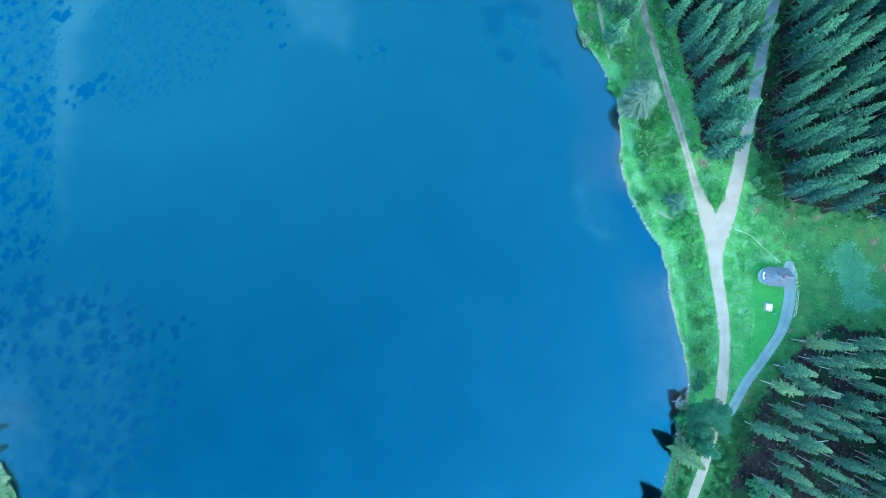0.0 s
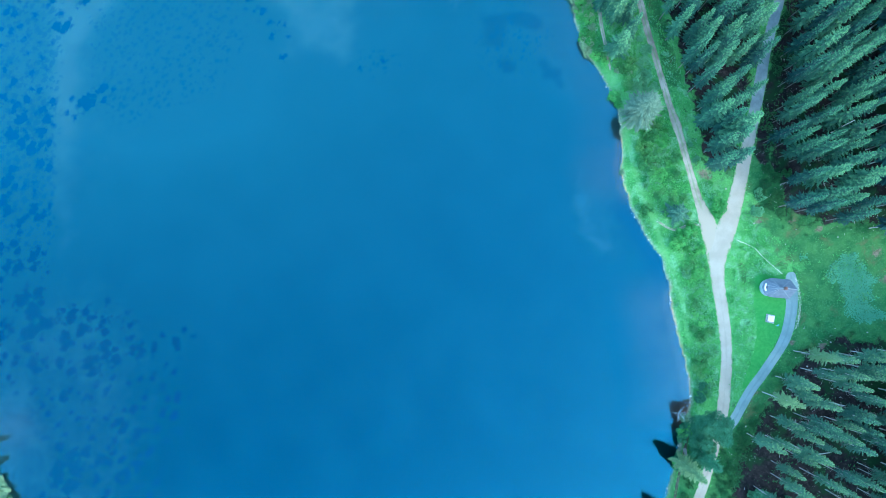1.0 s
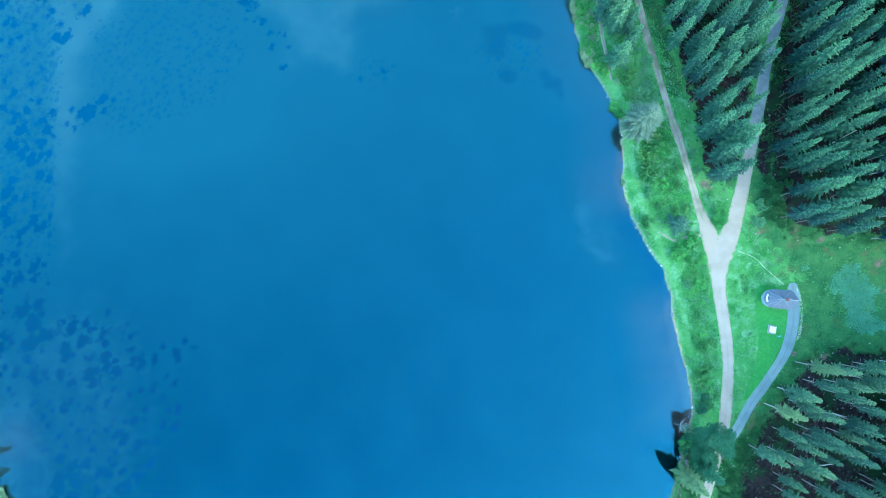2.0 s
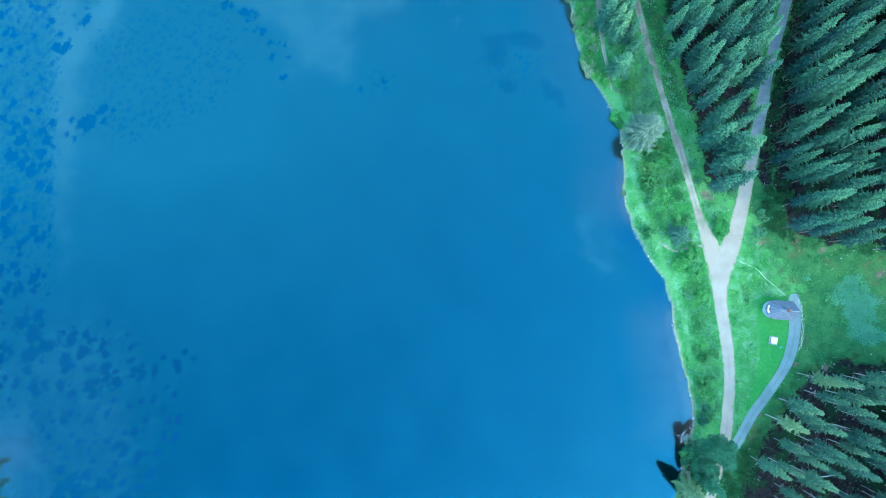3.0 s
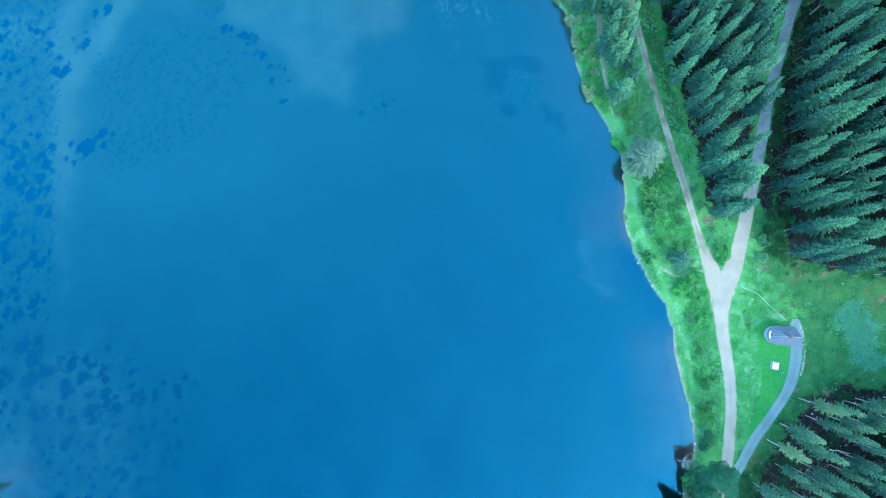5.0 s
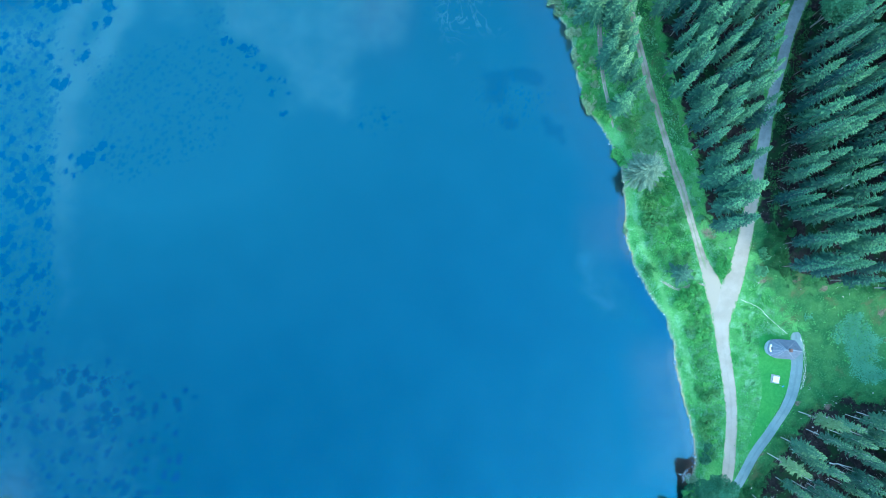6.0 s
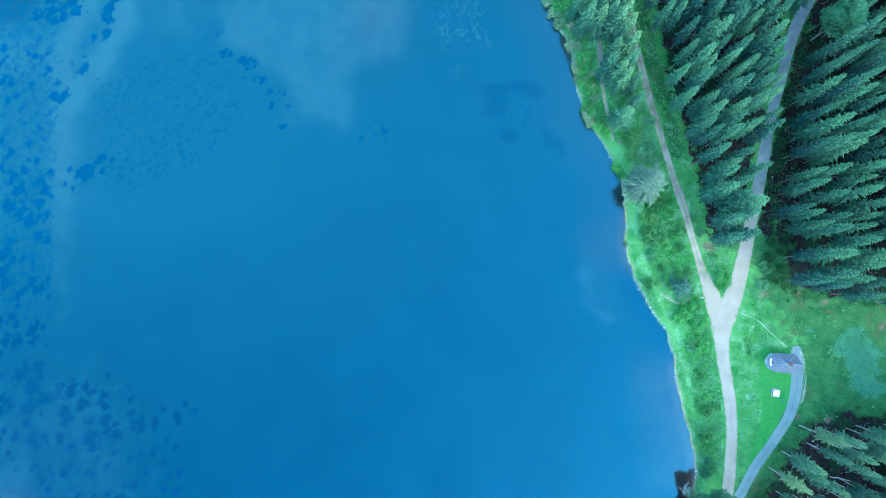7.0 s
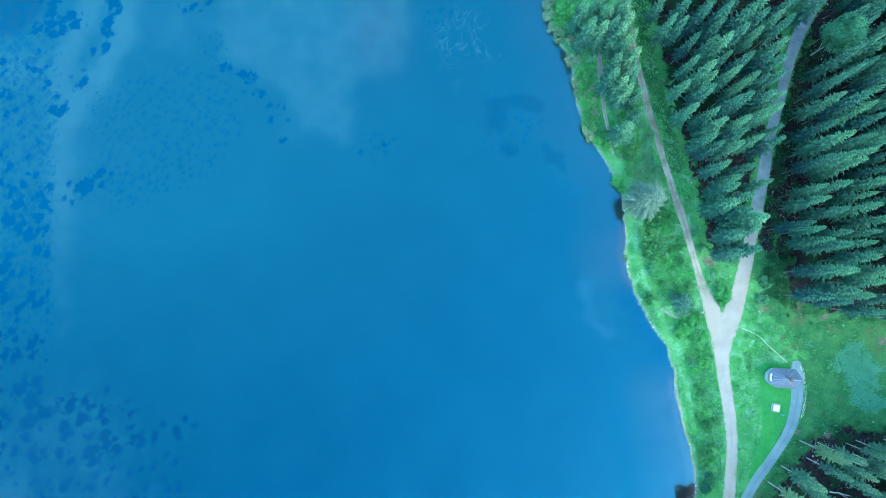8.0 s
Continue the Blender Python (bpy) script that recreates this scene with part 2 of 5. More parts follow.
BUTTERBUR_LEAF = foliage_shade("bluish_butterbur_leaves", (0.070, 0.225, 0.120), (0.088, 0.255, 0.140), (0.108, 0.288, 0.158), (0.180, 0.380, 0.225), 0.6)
BARK = plain_shade("grey_spruce_bark", (0.230, 0.225, 0.222), (0.460, 0.452, 0.450), 3.0, 0.95, 0.1, depth=0.03)
DARK_BARK = plain_shade("brown_grey_spruce_bark", (0.100, 0.092, 0.086), (0.210, 0.200, 0.192), 3.0, 0.95, 0.1, depth=0.03)
TWIG = plain_shade("dark_green_brown_twigs", (0.034, 0.048, 0.024), (0.060, 0.078, 0.040), 5.0, 0.9, 0.1)
DEAD = plain_shade("bleached_dead_wood", (0.380, 0.375, 0.370), (0.560, 0.552, 0.545), 5.0, 0.9, 0.1)
STONE = plain_shade("pale_limestone", (0.340, 0.330, 0.310), (0.680, 0.670, 0.640), 4.0, 0.9, 0.2, depth=0.03)
GREY_STONE = plain_shade("grey_shore_stone", (0.160, 0.160, 0.155), (0.420, 0.410, 0.390), 3.0, 0.9, 0.2, depth=0.03)
SLATE = plain_shade("grey_wooden_shingles", (0.080, 0.098, 0.130), (0.140, 0.165, 0.205), 1.6, 0.8, 0.3, own=False)
SEAM = plain_shade("weathered_ridge_boards", (0.190, 0.215, 0.245), (0.300, 0.325, 0.350), 4.0, 0.7, 0.3)
PLASTER = plain_shade("white_lime_plaster", (0.700, 0.690, 0.670), (0.800, 0.790, 0.770), 2.0, 0.9, 0.1)
WALL_GREY = plain_shade("blue_grey_limewash", (0.300, 0.350, 0.400), (0.400, 0.450, 0.500), 2.0, 0.9, 0.1)
BROWN = plain_shade("red_brown_timber", (0.180, 0.085, 0.065), (0.280, 0.140, 0.110), 6.0, 0.8, 0.2)
OLD_WOOD = plain_shade("silvered_planks", (0.120, 0.125, 0.135), (0.220, 0.228, 0.240), 5.0, 0.85, 0.2)
SLAB = plain_shade("white_stone_slab", (0.740, 0.720, 0.700), (0.840, 0.820, 0.800), 2.5, 0.8, 0.3)
BLUE = plain_shade("blue_enamel", (0.080, 0.260, 0.480), (0.120, 0.340, 0.560), 6.0, 0.4, 0.5)
STEEL = plain_shade("grey_galvanised_steel", (0.300, 0.310, 0.320), (0.420, 0.430, 0.440), 8.0, 0.5, 0.5, 0.7)
GLASS = plain_shade("sky_lit_glazing", (0.040, 0.050, 0.060), (0.060, 0.070, 0.080), 2.0, 0.05, 0.8)

# ---- the lie of the land ----
SHORE = [
    (15.9, 73.5), (16.3, 69.5), (17.7, 65.6), (19.2, 63.7), (20.1, 61.1), (20.7, 57.3),
    (21.4, 53.4), (22.2, 50.4), (22.9, 47.4), (24.3, 45.7), (25.8, 43.5), (27.3, 40.8),
    (28.7, 37.5), (29.5, 33.2), (29.7, 28.9), (29.6, 24.7), (30.2, 20.4), (31.2, 17.2),
    (32.6, 14.6), (34.2, 11.7), (36.9, 7.2), (38.2, 1.9), (38.7, -1.8), (39.5, -6.5),
    (40.5, -10.7), (41.1, -14.9), (41.3, -19.0), (40.4, -22.1), (39.4, -25.2), (38.9, -27.8),
    (38.4, -30.4), (37.6, -33.5), (36.8, -36.5), (36.2, -38.8),
]
ROAD = [
    (66.04, 73.85, 2.20), (64.49, 70.79, 2.20), (62.34, 66.71, 2.31), (60.50, 62.63, 2.21), (59.24, 58.51, 2.02),
    (58.18, 54.38, 2.02), (56.91, 49.74, 2.02), (55.77, 45.09, 2.02), (55.03, 40.95, 2.23), (54.06, 35.77, 2.23),
    (53.20, 31.62, 2.23), (52.10, 26.43, 2.43), (51.00, 21.24, 2.74), (49.80, 16.57, 3.04), (48.52, 12.94, 3.65),
    (47.25, 9.83, 4.26), (46.81, 7.75, 3.45), (46.80, 3.61, 2.53), (47.36, -1.53, 2.33), (47.92, -6.65, 2.22),
    (47.96, -11.75, 2.11), (47.50, -16.83, 2.21), (47.26, -19.38, 2.23), (46.22, -23.99, 2.02), (44.76, -29.09, 1.92),
    (43.55, -33.16, 1.91), (42.36, -36.21, 1.91), (41.17, -39.25, 1.81), (39.36, -44.33, 1.78),
]
TRACK = [
    (29.96, 75.17, 1.14), (30.31, 69.87, 1.14), (30.89, 65.64, 1.13), (31.72, 61.46, 1.21), (32.70, 57.20, 1.31),
    (33.98, 51.89, 1.31), (35.27, 47.12, 1.31), (36.52, 42.93, 1.20), (37.54, 39.24, 1.20), (38.62, 35.54, 1.30),
    (39.69, 32.36, 1.51), (40.55, 29.19, 1.41), (41.40, 26.03, 1.42), (42.36, 22.36, 1.42), (43.33, 18.70, 1.73),
    (43.91, 17.13, 2.03), (44.89, 14.52, 2.84), (45.76, 11.39, 3.25), (46.40, 7.75, 3.04), (46.73, 4.65, 2.23),
]
TRAIL = [
    (24.87, 70.41, 0.80), (25.07, 66.22, 0.80), (25.43, 62.09, 0.91), (25.60, 57.81, 0.91), (25.86, 54.04, 0.81),
    (26.44, 50.27, 0.71), (27.23, 46.51, 0.61), (27.89, 43.35, 0.39),
]
SPUR = [
    (36.13, 14.14, 0.31), (37.55, 13.40, 0.51), (38.97, 12.77, 0.61), (40.61, 13.18, 0.51), (42.24, 13.70, 0.41),
    (44.06, 13.38, 0.41),
]
BENCH_PATH = [
    (41.14, -23.33, 0.37), (40.71, -26.18, 0.55), (40.14, -28.75, 0.64), (39.28, -31.83, 0.46), (38.38, -35.41, 0.41),
    (37.47, -39.47, 0.41),
]
MEADOW_PATH = [
    (28.02, 42.31, 0.34), (28.95, 39.63, 0.39), (29.74, 35.34, 0.40), (30.57, 31.56, 0.39), (31.36, 27.80, 0.38),
    (32.32, 23.00, 0.39), (33.26, 19.30, 0.40), (34.93, 15.83, 0.51), (36.64, 10.89, 0.47), (37.28, 8.78, 0.46),
    (38.92, 4.60, 0.46), (39.85, 1.81, 0.37), (40.71, -2.62, 0.37), (41.24, -6.75, 0.27),
]
WALKWAY = [
    (59.84, 4.74, 1.00), (59.91, 4.02, 1.90), (60.05, 2.07, 2.10), (59.97, -0.48, 2.10), (59.68, -3.03, 2.10),
    (58.97, -6.09, 2.00), (57.68, -8.94, 1.90), (55.89, -11.69, 1.80), (54.10, -14.24, 1.80), (52.22, -16.78, 1.80),
    (50.41, -19.82, 1.80), (49.10, -22.12, 1.81), (47.73, -23.97, 1.61), (46.77, -25.81, 1.21),
]
LAWN = [
    (53.5, 4.1), (55.0, 4.6), (59.0, 3.6), (59.0, -1.5), (58.2, -5.6), (55.5, -10.7),
    (51.8, -16.3), (50.5, -16.8), (51.4, -13.8), (53.1, -9.2), (53.7, -4.6), (53.1, -0.5),
]
BUTTERBUR = [
    (65.3, 6.9), (69.1, 8.1), (73.1, 7.5), (74.9, 3.6), (75.4, -3.5), (71.6, -4.0),
    (67.8, -0.5), (66.0, 3.6),
]
WOOD_WEDGE = [
    (31.4, 76.2), (34.4, 68.7), (35.4, 61.3), (36.9, 53.9), (39.9, 43.3), (42.8, 31.8),
    (44.0, 23.4), (48.3, 22.3), (50.9, 25.4), (52.5, 31.6), (54.1, 39.9), (56.9, 52.3),
    (59.4, 64.7), (62.0, 73.0), (63.1, 77.1),
]
WOOD_EAST = [
    (65.1, 74.9), (62.9, 66.7), (60.9, 58.5), (59.2, 50.2), (57.1, 39.9), (55.5, 31.6),
    (56.4, 22.2), (58.8, 15.0), (64.2, 12.9), (79.1, 12.8), (89.0, 18.8), (90.1, 76.3),
]
WOOD_SOUTH = [
    (60.6, -9.1), (66.6, -6.1), (74.5, -6.5), (82.3, -7.5), (82.0, -45.3), (45.3, -46.2),
    (47.5, -34.1), (51.1, -23.9), (57.2, -14.5),
]
shore_y, shore_x = np.array([p[1] for p in SHORE][::-1]), np.array([p[0] for p in SHORE][::-1])


def smooth(lo, hi, v):
    t = np.clip((v - lo) / (hi - lo), 0, 1)
    return t * t * (3 - 2 * t)


def grain(x, y, size, seed=0):
    """Smooth lattice noise from -1 to 1."""
    table = np.random.default_rng(seed).uniform(-1, 1, (64, 64))
    u, v = np.asarray(x, float) / size, np.asarray(y, float) / size
    i, j = np.floor(u).astype(int), np.floor(v).astype(int)
    a, b = smooth(0, 1, u - i), smooth(0, 1, v - j)
    p = lambda k, m: table[(i + k) % 64, (j + m) % 64]
    return (p(0, 0) * (1 - a) + p(1, 0) * a) * (1 - b) + (p(0, 1) * (1 - a) + p(1, 1) * a) * b


def east_shore(y):
    return np.interp(y, shore_y, shore_x) + 0.28 * grain(y, y * 0, 2.4, 3) + 0.12 * grain(y, y * 0, 0.9, 4)


def west_shore(y):
    return -87.4 - 0.5 * (y + 35) - 0.004 * (y + 35) ** 2 * (y > -35) + 0.5 * grain(y, y * 0, 3, 5)


def inland(x, y):
    """Metres from the lake's edge: above 0 on land."""
    return np.maximum(np.maximum(x - east_shore(y), west_shore(y) - x), np.maximum(y - 240, -150 - y))


def inside(x, y, ring):
    """Signed metres inside a closed ring."""
    x, y = np.asarray(x, float), np.asarray(y, float)
    far, hit = np.full(x.shape, 1e9), np.zeros(x.shape, bool)
    for (ax, ay), (bx, by) in zip(ring, ring[1:] + ring[:1]):
        t = np.clip(((x - ax) * (bx - ax) + (y - ay) * (by - ay)) / ((bx - ax) ** 2 + (by - ay) ** 2), 0, 1)
        far = np.minimum(far, np.hypot(x - ax - t * (bx - ax), y - ay - t * (by - ay)))
        hit ^= ((ay > y) != (by > y)) & (x < (bx - ax) * (y - ay) / (by - ay + 1e-9) + ax)
    return np.where(hit, far, -far)


def resample(line, step=0.5):
    """A smooth curve through rows of any width."""
    p = np.array(line, float)
    q = np.vstack([2 * p[0] - p[1], p, 2 * p[-1] - p[-2]])
    rows = []
    for k in range(1, len(q) - 2):
        n = max(2, int(np.hypot(*(q[k + 1] - q[k])[:2]) / step))
        t = np.arange(n)[:, None] / n
        rows.append(0.5 * (2 * q[k] + (q[k + 1] - q[k - 1]) * t + (2 * q[k - 1] - 5 * q[k] + 4 * q[k + 1] - q[k + 2]) * t**2
                           + (3 * q[k] - q[k - 1] - 3 * q[k + 1] + q[k + 2]) * t**3))
    return np.vstack(rows + [p[-1:]])


MEADOW_PATH = [(x, y, 1.9 * width) for x, y, width in MEADOW_PATH]
WAYS = [resample(w) for w in (ROAD, TRACK, TRAIL, SPUR, WALKWAY, BENCH_PATH, MEADOW_PATH)]


def off_road(x, y, ways=WAYS):
    """Metres from the nearest edge of a road or path."""
    x, y = np.asarray(x, float), np.asarray(y, float)
    best = np.full(x.shape, 1e3)
    for px, py, w in np.vstack(ways):
        best = np.minimum(best, np.hypot(x - px, y - py) - w / 2)
    return best


def height(x, y, edge=None):
    x, y = np.asarray(x, float), np.asarray(y, float)
    d = inland(x, y)
    land = 0.7 * smooth(0, 3, d) + 0.03 * np.clip(d, 0, 60) + 0.045 * np.logaddexp(0, (y - 14) / 6) * 6 * smooth(0, 14, d)
    # Hills far out are unseen, added to hold back light from the low sky.
    land = np.minimum(land, 14) + 190 * smooth(110, 1000, d) + 25 * smooth(130, 500, d) * grain(x, y, 170, 8)
    bump = (0.10 * grain(x, y, 2.3, 1) + 0.07 * grain(x, y, 0.9, 2)) * smooth(0.2, 2, d)
    if edge is not None:
        bump = bump * smooth(0.5, 1.7, edge)
    return np.where(d > 0, land + bump + 0.02, -0.05 - 1.0 * smooth(0, 7, -d) - 0.25 * smooth(5, 30, -d))


def steps(*runs):
    return np.concatenate([np.arange(a, b, s) for a, b, s in runs])


def sheet(name, v, f, material, parent=None, smooth_faces=True, masks=()):
    """A mesh object from arrays of places and of faces that all have as many corners."""
    v, f = np.asarray(v, np.float32), np.asarray(f, np.int32)
    me = bpy.data.meshes.new(name)
    me.vertices.add(len(v)), me.loops.add(f.size), me.polygons.add(len(f))
    me.vertices.foreach_set("co", v.ravel())
    me.loops.foreach_set("vertex_index", f.ravel())
    me.polygons.foreach_set("loop_start", np.arange(len(f), dtype=np.int32) * f.shape[1])
    me.polygons.foreach_set("use_smooth", np.full(len(f), smooth_faces))
    for key, values in masks:
        me.attributes.new(key, "FLOAT", "POINT").data.foreach_set("value", np.asarray(values, np.float32).ravel())
    me.materials.append(material)
    me.update(calc_edges=True)
    me.validate()
    ob = new(name, me)
    ob.parent = parent
    return ob


def lattice(nx, ny):
    k = np.arange(nx * ny).reshape(ny, nx)
    return np.stack([k[:-1, :-1], k[:-1, 1:], k[1:, 1:], k[1:, :-1]], -1).reshape(-1, 4)


far_out = 100 * 1.22 ** np.arange(1, 18)
gx = np.concatenate([-110 - far_out[::-1] + 100, steps((-110, 12, 0.9), (12, 100, 0.55)), far_out + 5])
gy = np.concatenate([-70 - far_out[::-1] + 100, steps((-70, 95, 0.55), (95, 160, 3)), far_out + 65])
X, Y = np.meshgrid(gx, gy)
near = (X > 10) & (X < 105) & (Y > -75) & (Y < 100)
edge = np.full(X.shape, 50.0)
edge[near] = off_road(X[near], Y[near])
D = inland(X, Y)
Z = height(X, Y, edge)
wood = np.full(X.shape, -40.0)
for ring in (WOOD_WEDGE, WOOD_EAST, WOOD_SOUTH):
    wood = np.maximum(wood, inside(X, Y, ring))
# Tree shade on the east verge, painted as dark litter through the wood mask.
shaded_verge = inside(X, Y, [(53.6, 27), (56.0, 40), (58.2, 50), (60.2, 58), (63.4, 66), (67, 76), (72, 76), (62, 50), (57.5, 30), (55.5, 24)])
blob = lambda x, y, rx, ry, turn=0.0: np.exp(-(((X - x) * math.cos(turn) + (Y - y) * math.sin(turn)) / rx) ** 2 - ((-(X - x) * math.sin(turn) + (Y - y) * math.cos(turn)) / ry) ** 2)
lane = lambda pts, w: np.exp(-(np.min([np.hypot(X - x, Y - y) for x, y, _ in resample([(*p, 0) for p in pts], 1.0)], axis=0) / w) ** 2)
BRASH = [(75.3, 8.3, 1.3), (77.0, 3.6, 1.6), (60.2, 14.2, 0.8), (54.3, 14.2, 0.9), (65.0, 12.7, 1.0), (51.6, -18.9, 0.9), (53.0, -17.4, 0.7), (59.9, -8.0, 0.9), (65.2, -8.6, 1.0), (48.4, -23.4, 0.8)]
BAR = [(-66.5, 78), (-68.1, 70.6), (-70.8, 64.3), (-74.1, 59.3), (-77.6, 55.3), (-79.4, 51.4), (-79.6, 42.4), (-79.6, 31.3), (-79.3, 20.2), (-77.9, 9.3)]
CHANNEL = [(-69.0, 78), (-71.3, 70.6), (-72.9, 66.1), (-75.3, 61.6), (-78.6, 57.6), (-80.8, 54.3)]
FLAT = [(-47.5, 100), (-47.2, 75.9), (-46.5, 65.6), (-41.4, 61.5), (-35.8, 56.9), (-34.4, 52.9), (-34.2, 48.7), (-29.1, 48.4), (-24.6, 47.0), (-21.5, 47.2), (-20.2, 58.3), (-13.6, 61.6), (-10.8, 68.3), (-10.2, 100)]
band = lambda lo, hi, soft: smooth(lo - soft, lo + soft, Y) * smooth(hi + soft, hi - soft, Y)
bar = lane(BAR, 2.8) * (0.2 + 0.8 * smooth(10, 58, Y)) * (0.85 + 0.25 * grain(X, Y, 4, 27))
pale = 0.62 * smooth(-3.5, 3.0, inside(X, Y, FLAT) + 1.6 * grain(X, Y, 4, 11)) * (0.85 + 0.2 * grain(X, Y, 9, 13)) * (0.8 + 0.2 * smooth(45, 70, Y))
pale += 0.75 * bar + 0.7 * lane([(-73.9, 78), (-75.6, 73), (-77.5, 69), (-79.7, 63.9), (-80.6, 59.4)], 2.2) + 0.22 * smooth(-58, -80, X) * smooth(2, 40, Y) + 0.3 * blob(-57, 72, 9, 7) + 0.25 * blob(-88, 63, 6, 4)
pale += 0.27 * smooth(-50, -74, X) * smooth(12, -10, Y) + 0.22 * smooth(-80, -90, X) * smooth(-5, -30, Y) + 0.30 * smooth(0.2, 1.0, blob(25.5, 15.5, 5.0, 9, 0.30)) + 0.16 * lane([(21.6, 24), (22, 16), (24, 11.5), (28.5, 8.4)], 1.8) + 0.12 * smooth(15, 60, Y) * smooth(0, -45, X)
pale += 0.6 * smooth(1.2, 0.1, -D) * (X > 0) * np.maximum(band(19, 30, 2), band(-22, 1, 3))
rosy = smooth(1.7, 0.2, -D) * np.maximum(0.95 * band(19, 30, 2), 0.95 * band(-22, 1, 3)) * (X > 0) + smooth(12, 0, -D) * (X > 0) * np.maximum(np.maximum(0.6 * band(-22, 2, 4), 0.22 * band(26, 80, 5)), 0.45 * band(19, 30, 4)) + 0.30 * blob(-17, 70, 6, 9) + 0.30 * blob(-88, -25, 5, 4)
deep = 0.5 * smooth(2.0, -3.0, np.hypot((X + 94) / 1.1, Y - 78) - 10.5 + 1.6 * grain(X, Y, 3, 17)) + 0.45 * smooth(6, 1, -D) * band(4, 18, 3) * (X > 0) + 0.35 * smooth(0.4, 0.9, blob(6, 52.5, 4, 4) + blob(12.5, 54.2, 4.5, 1.8, -0.5) + blob(8.2, 45, 2.5, 2) + blob(17, 43.5, 4, 2, -0.8) + 0.25 * grain(X, Y, 1.7, 19))
weed = 0.85 * lane(CHANNEL, 1.7) + 0.9 * blob(-77.8, 71.9, 2.6, 2.0) + 0.8 * blob(-83.5, 73, 4, 5) + 0.52 * smooth(-80, -83.5, X) * band(-12, 66, 4) * (1 - 0.5 * band(40, 56, 4)) + 0.7 * blob(-75.5, 38.2, 5, 2.6, 0.25) + 0.85 * blob(-71, 41.0, 2.5, 1.4, 0.3)
weed += 0.75 * lane([(-47, 63.3), (-43.6, 59.9), (-39.7, 58.0), (-38, 54.1), (-35.6, 51.3), (-35.8, 48.8)], 1.9) + 0.7 * blob(-52, 75.2, 5, 1.3, 0.2) + 0.5 * blob(-17.3, 46.4, 4, 1.6, 0.2) + 0.6 * blob(-54.5, -7.6, 3, 1.8, 0.3)
weed += smooth(-4, 5, inside(X, Y, [(-96, -2), (-70, 0), (-55, -8), (-53, -21), (-58, -32), (-64, -48), (-80, -48), (-80, -28), (-90, -14)])) * (0.46 + 0.22 * grain(X, Y, 6, 15)) + 0.9 * blob(-77, -38, 2.8, 8)
dots = 0.62 * smooth(-79, -82, X) * smooth(-5, 20, Y) + 0.45 * smooth(-3, 4, inside(X, Y, [(-76, 58), (-60, 64), (-47, 63), (-42, 52), (-47, 40), (-66, 36), (-74, 40)])) + 0.5 * blob(-50, 67, 4, 3) + 0.4 * blob(-17, 46, 7, 4) + 0.4 * blob(9, 50, 10, 9) + 0.5 * blob(-5, 71, 5, 6) + 0.3 * blob(-67, 37, 8, 5)
shoal = np.clip(1.05 * smooth(-38, 60, Y) * (0.75 + 0.35 * smooth(10, -60, X)) + 0.5 * smooth(-30, -70, X) * smooth(20, 55, Y), 0, 1.6)
# Rough turf; beside the track and in the south it paints tree shade.
rough = 1.0 * (X < 0) + 0.9 * smooth(50, 65, X) * smooth(-30, -12, Y) * smooth(34, 20, Y) + smooth(-6, -2, inside(X, Y, WOOD_SOUTH)) + 0.8 * smooth(-4.5, -1.5, inside(X, Y, WOOD_EAST)) + 0.9 * smooth(-23, -29, Y) * smooth(25, 36, X) - 0.5 * (inside(X, Y, LAWN) > -1.5) + 0.6 * blob(70, 14, 14, 5, -0.1) + 0.9 * blob(66, -10, 10, 6) + 0.7 * blob(52, 24, 3, 7) + 0.6 * blob(84, 8, 10, 14) + 0.8 * blob(46, 27, 4, 6) + 0.75 * lane([(51.2, 6.0), (52.2, 1.5), (52.7, -4.0), (52.2, -9.5), (50.8, -15)], 0.9) + 1.0 * lane([(31.8, 78), (33.2, 66), (35.0, 57), (37.0, 49), (39.2, 41)], 1.7)
V = np.stack([X, Y, Z], -1).reshape(-1, 3)
F = lattice(len(gx), len(gy))
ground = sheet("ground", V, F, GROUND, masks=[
    ("wood", np.maximum(smooth(-0.8, 3.0, wood), 0.85 * smooth(-0.6, 0.6, shaded_verge)) * (D > 0)), ("lush", 0.85 * smooth(-1.8, 1.2, inside(X, Y, BUTTERBUR) + 2.4 * grain(X, Y, 3.2, 7) + 1.5 * grain(X, Y, 1.1, 9) - 1.6)), ("unseen_hills", smooth(70, 160, D)), ("mown", smooth(-0.5, 0.5, inside(X, Y, LAWN))), ("rough", np.clip(rough, 0, 1)), ("brash", np.clip(blob(45.0, 23.0, 1.6, 0.9, -0.5) + sum(blob(x, y, r, 0.6 * r, 0.4) for x, y, r in BRASH), 0, 1)), ("trod", 0.8 * lane([p[:2] for p in MEADOW_PATH], 0.55)),
    ("strand", smooth(0.75, 0.1, D) * np.where(X < 0, 0.4, 1.0) * (0.35 + 0.45 * smooth(-0.3, 0.5, grain(X, Y, 4, 12)))), ("under", smooth(0.15, -0.25, D)), ("pale", np.clip(pale, 0, 1.2)), ("rosy", np.clip(rosy, 0, 0.9)), ("deep", np.clip(deep, 0, 0.9)), ("weed", np.clip(weed, 0, 0.75)), ("dots", np.clip(dots, 0, 0.8)), ("shoal", shoal), ("streak", 0.42 * np.clip(blob(1.0, 70.5, 4, 2.2, -0.6) + blob(-3.5, 67, 2, 4) + blob(2, 65.2, 5, 1.8, -0.3) + 0.5 * blob(-2, 60, 1.5, 3), 0, 1))])
tagged(ground, "green lakeside meadow, dark forest floor and silty lake bed", "ground", kind="structure")

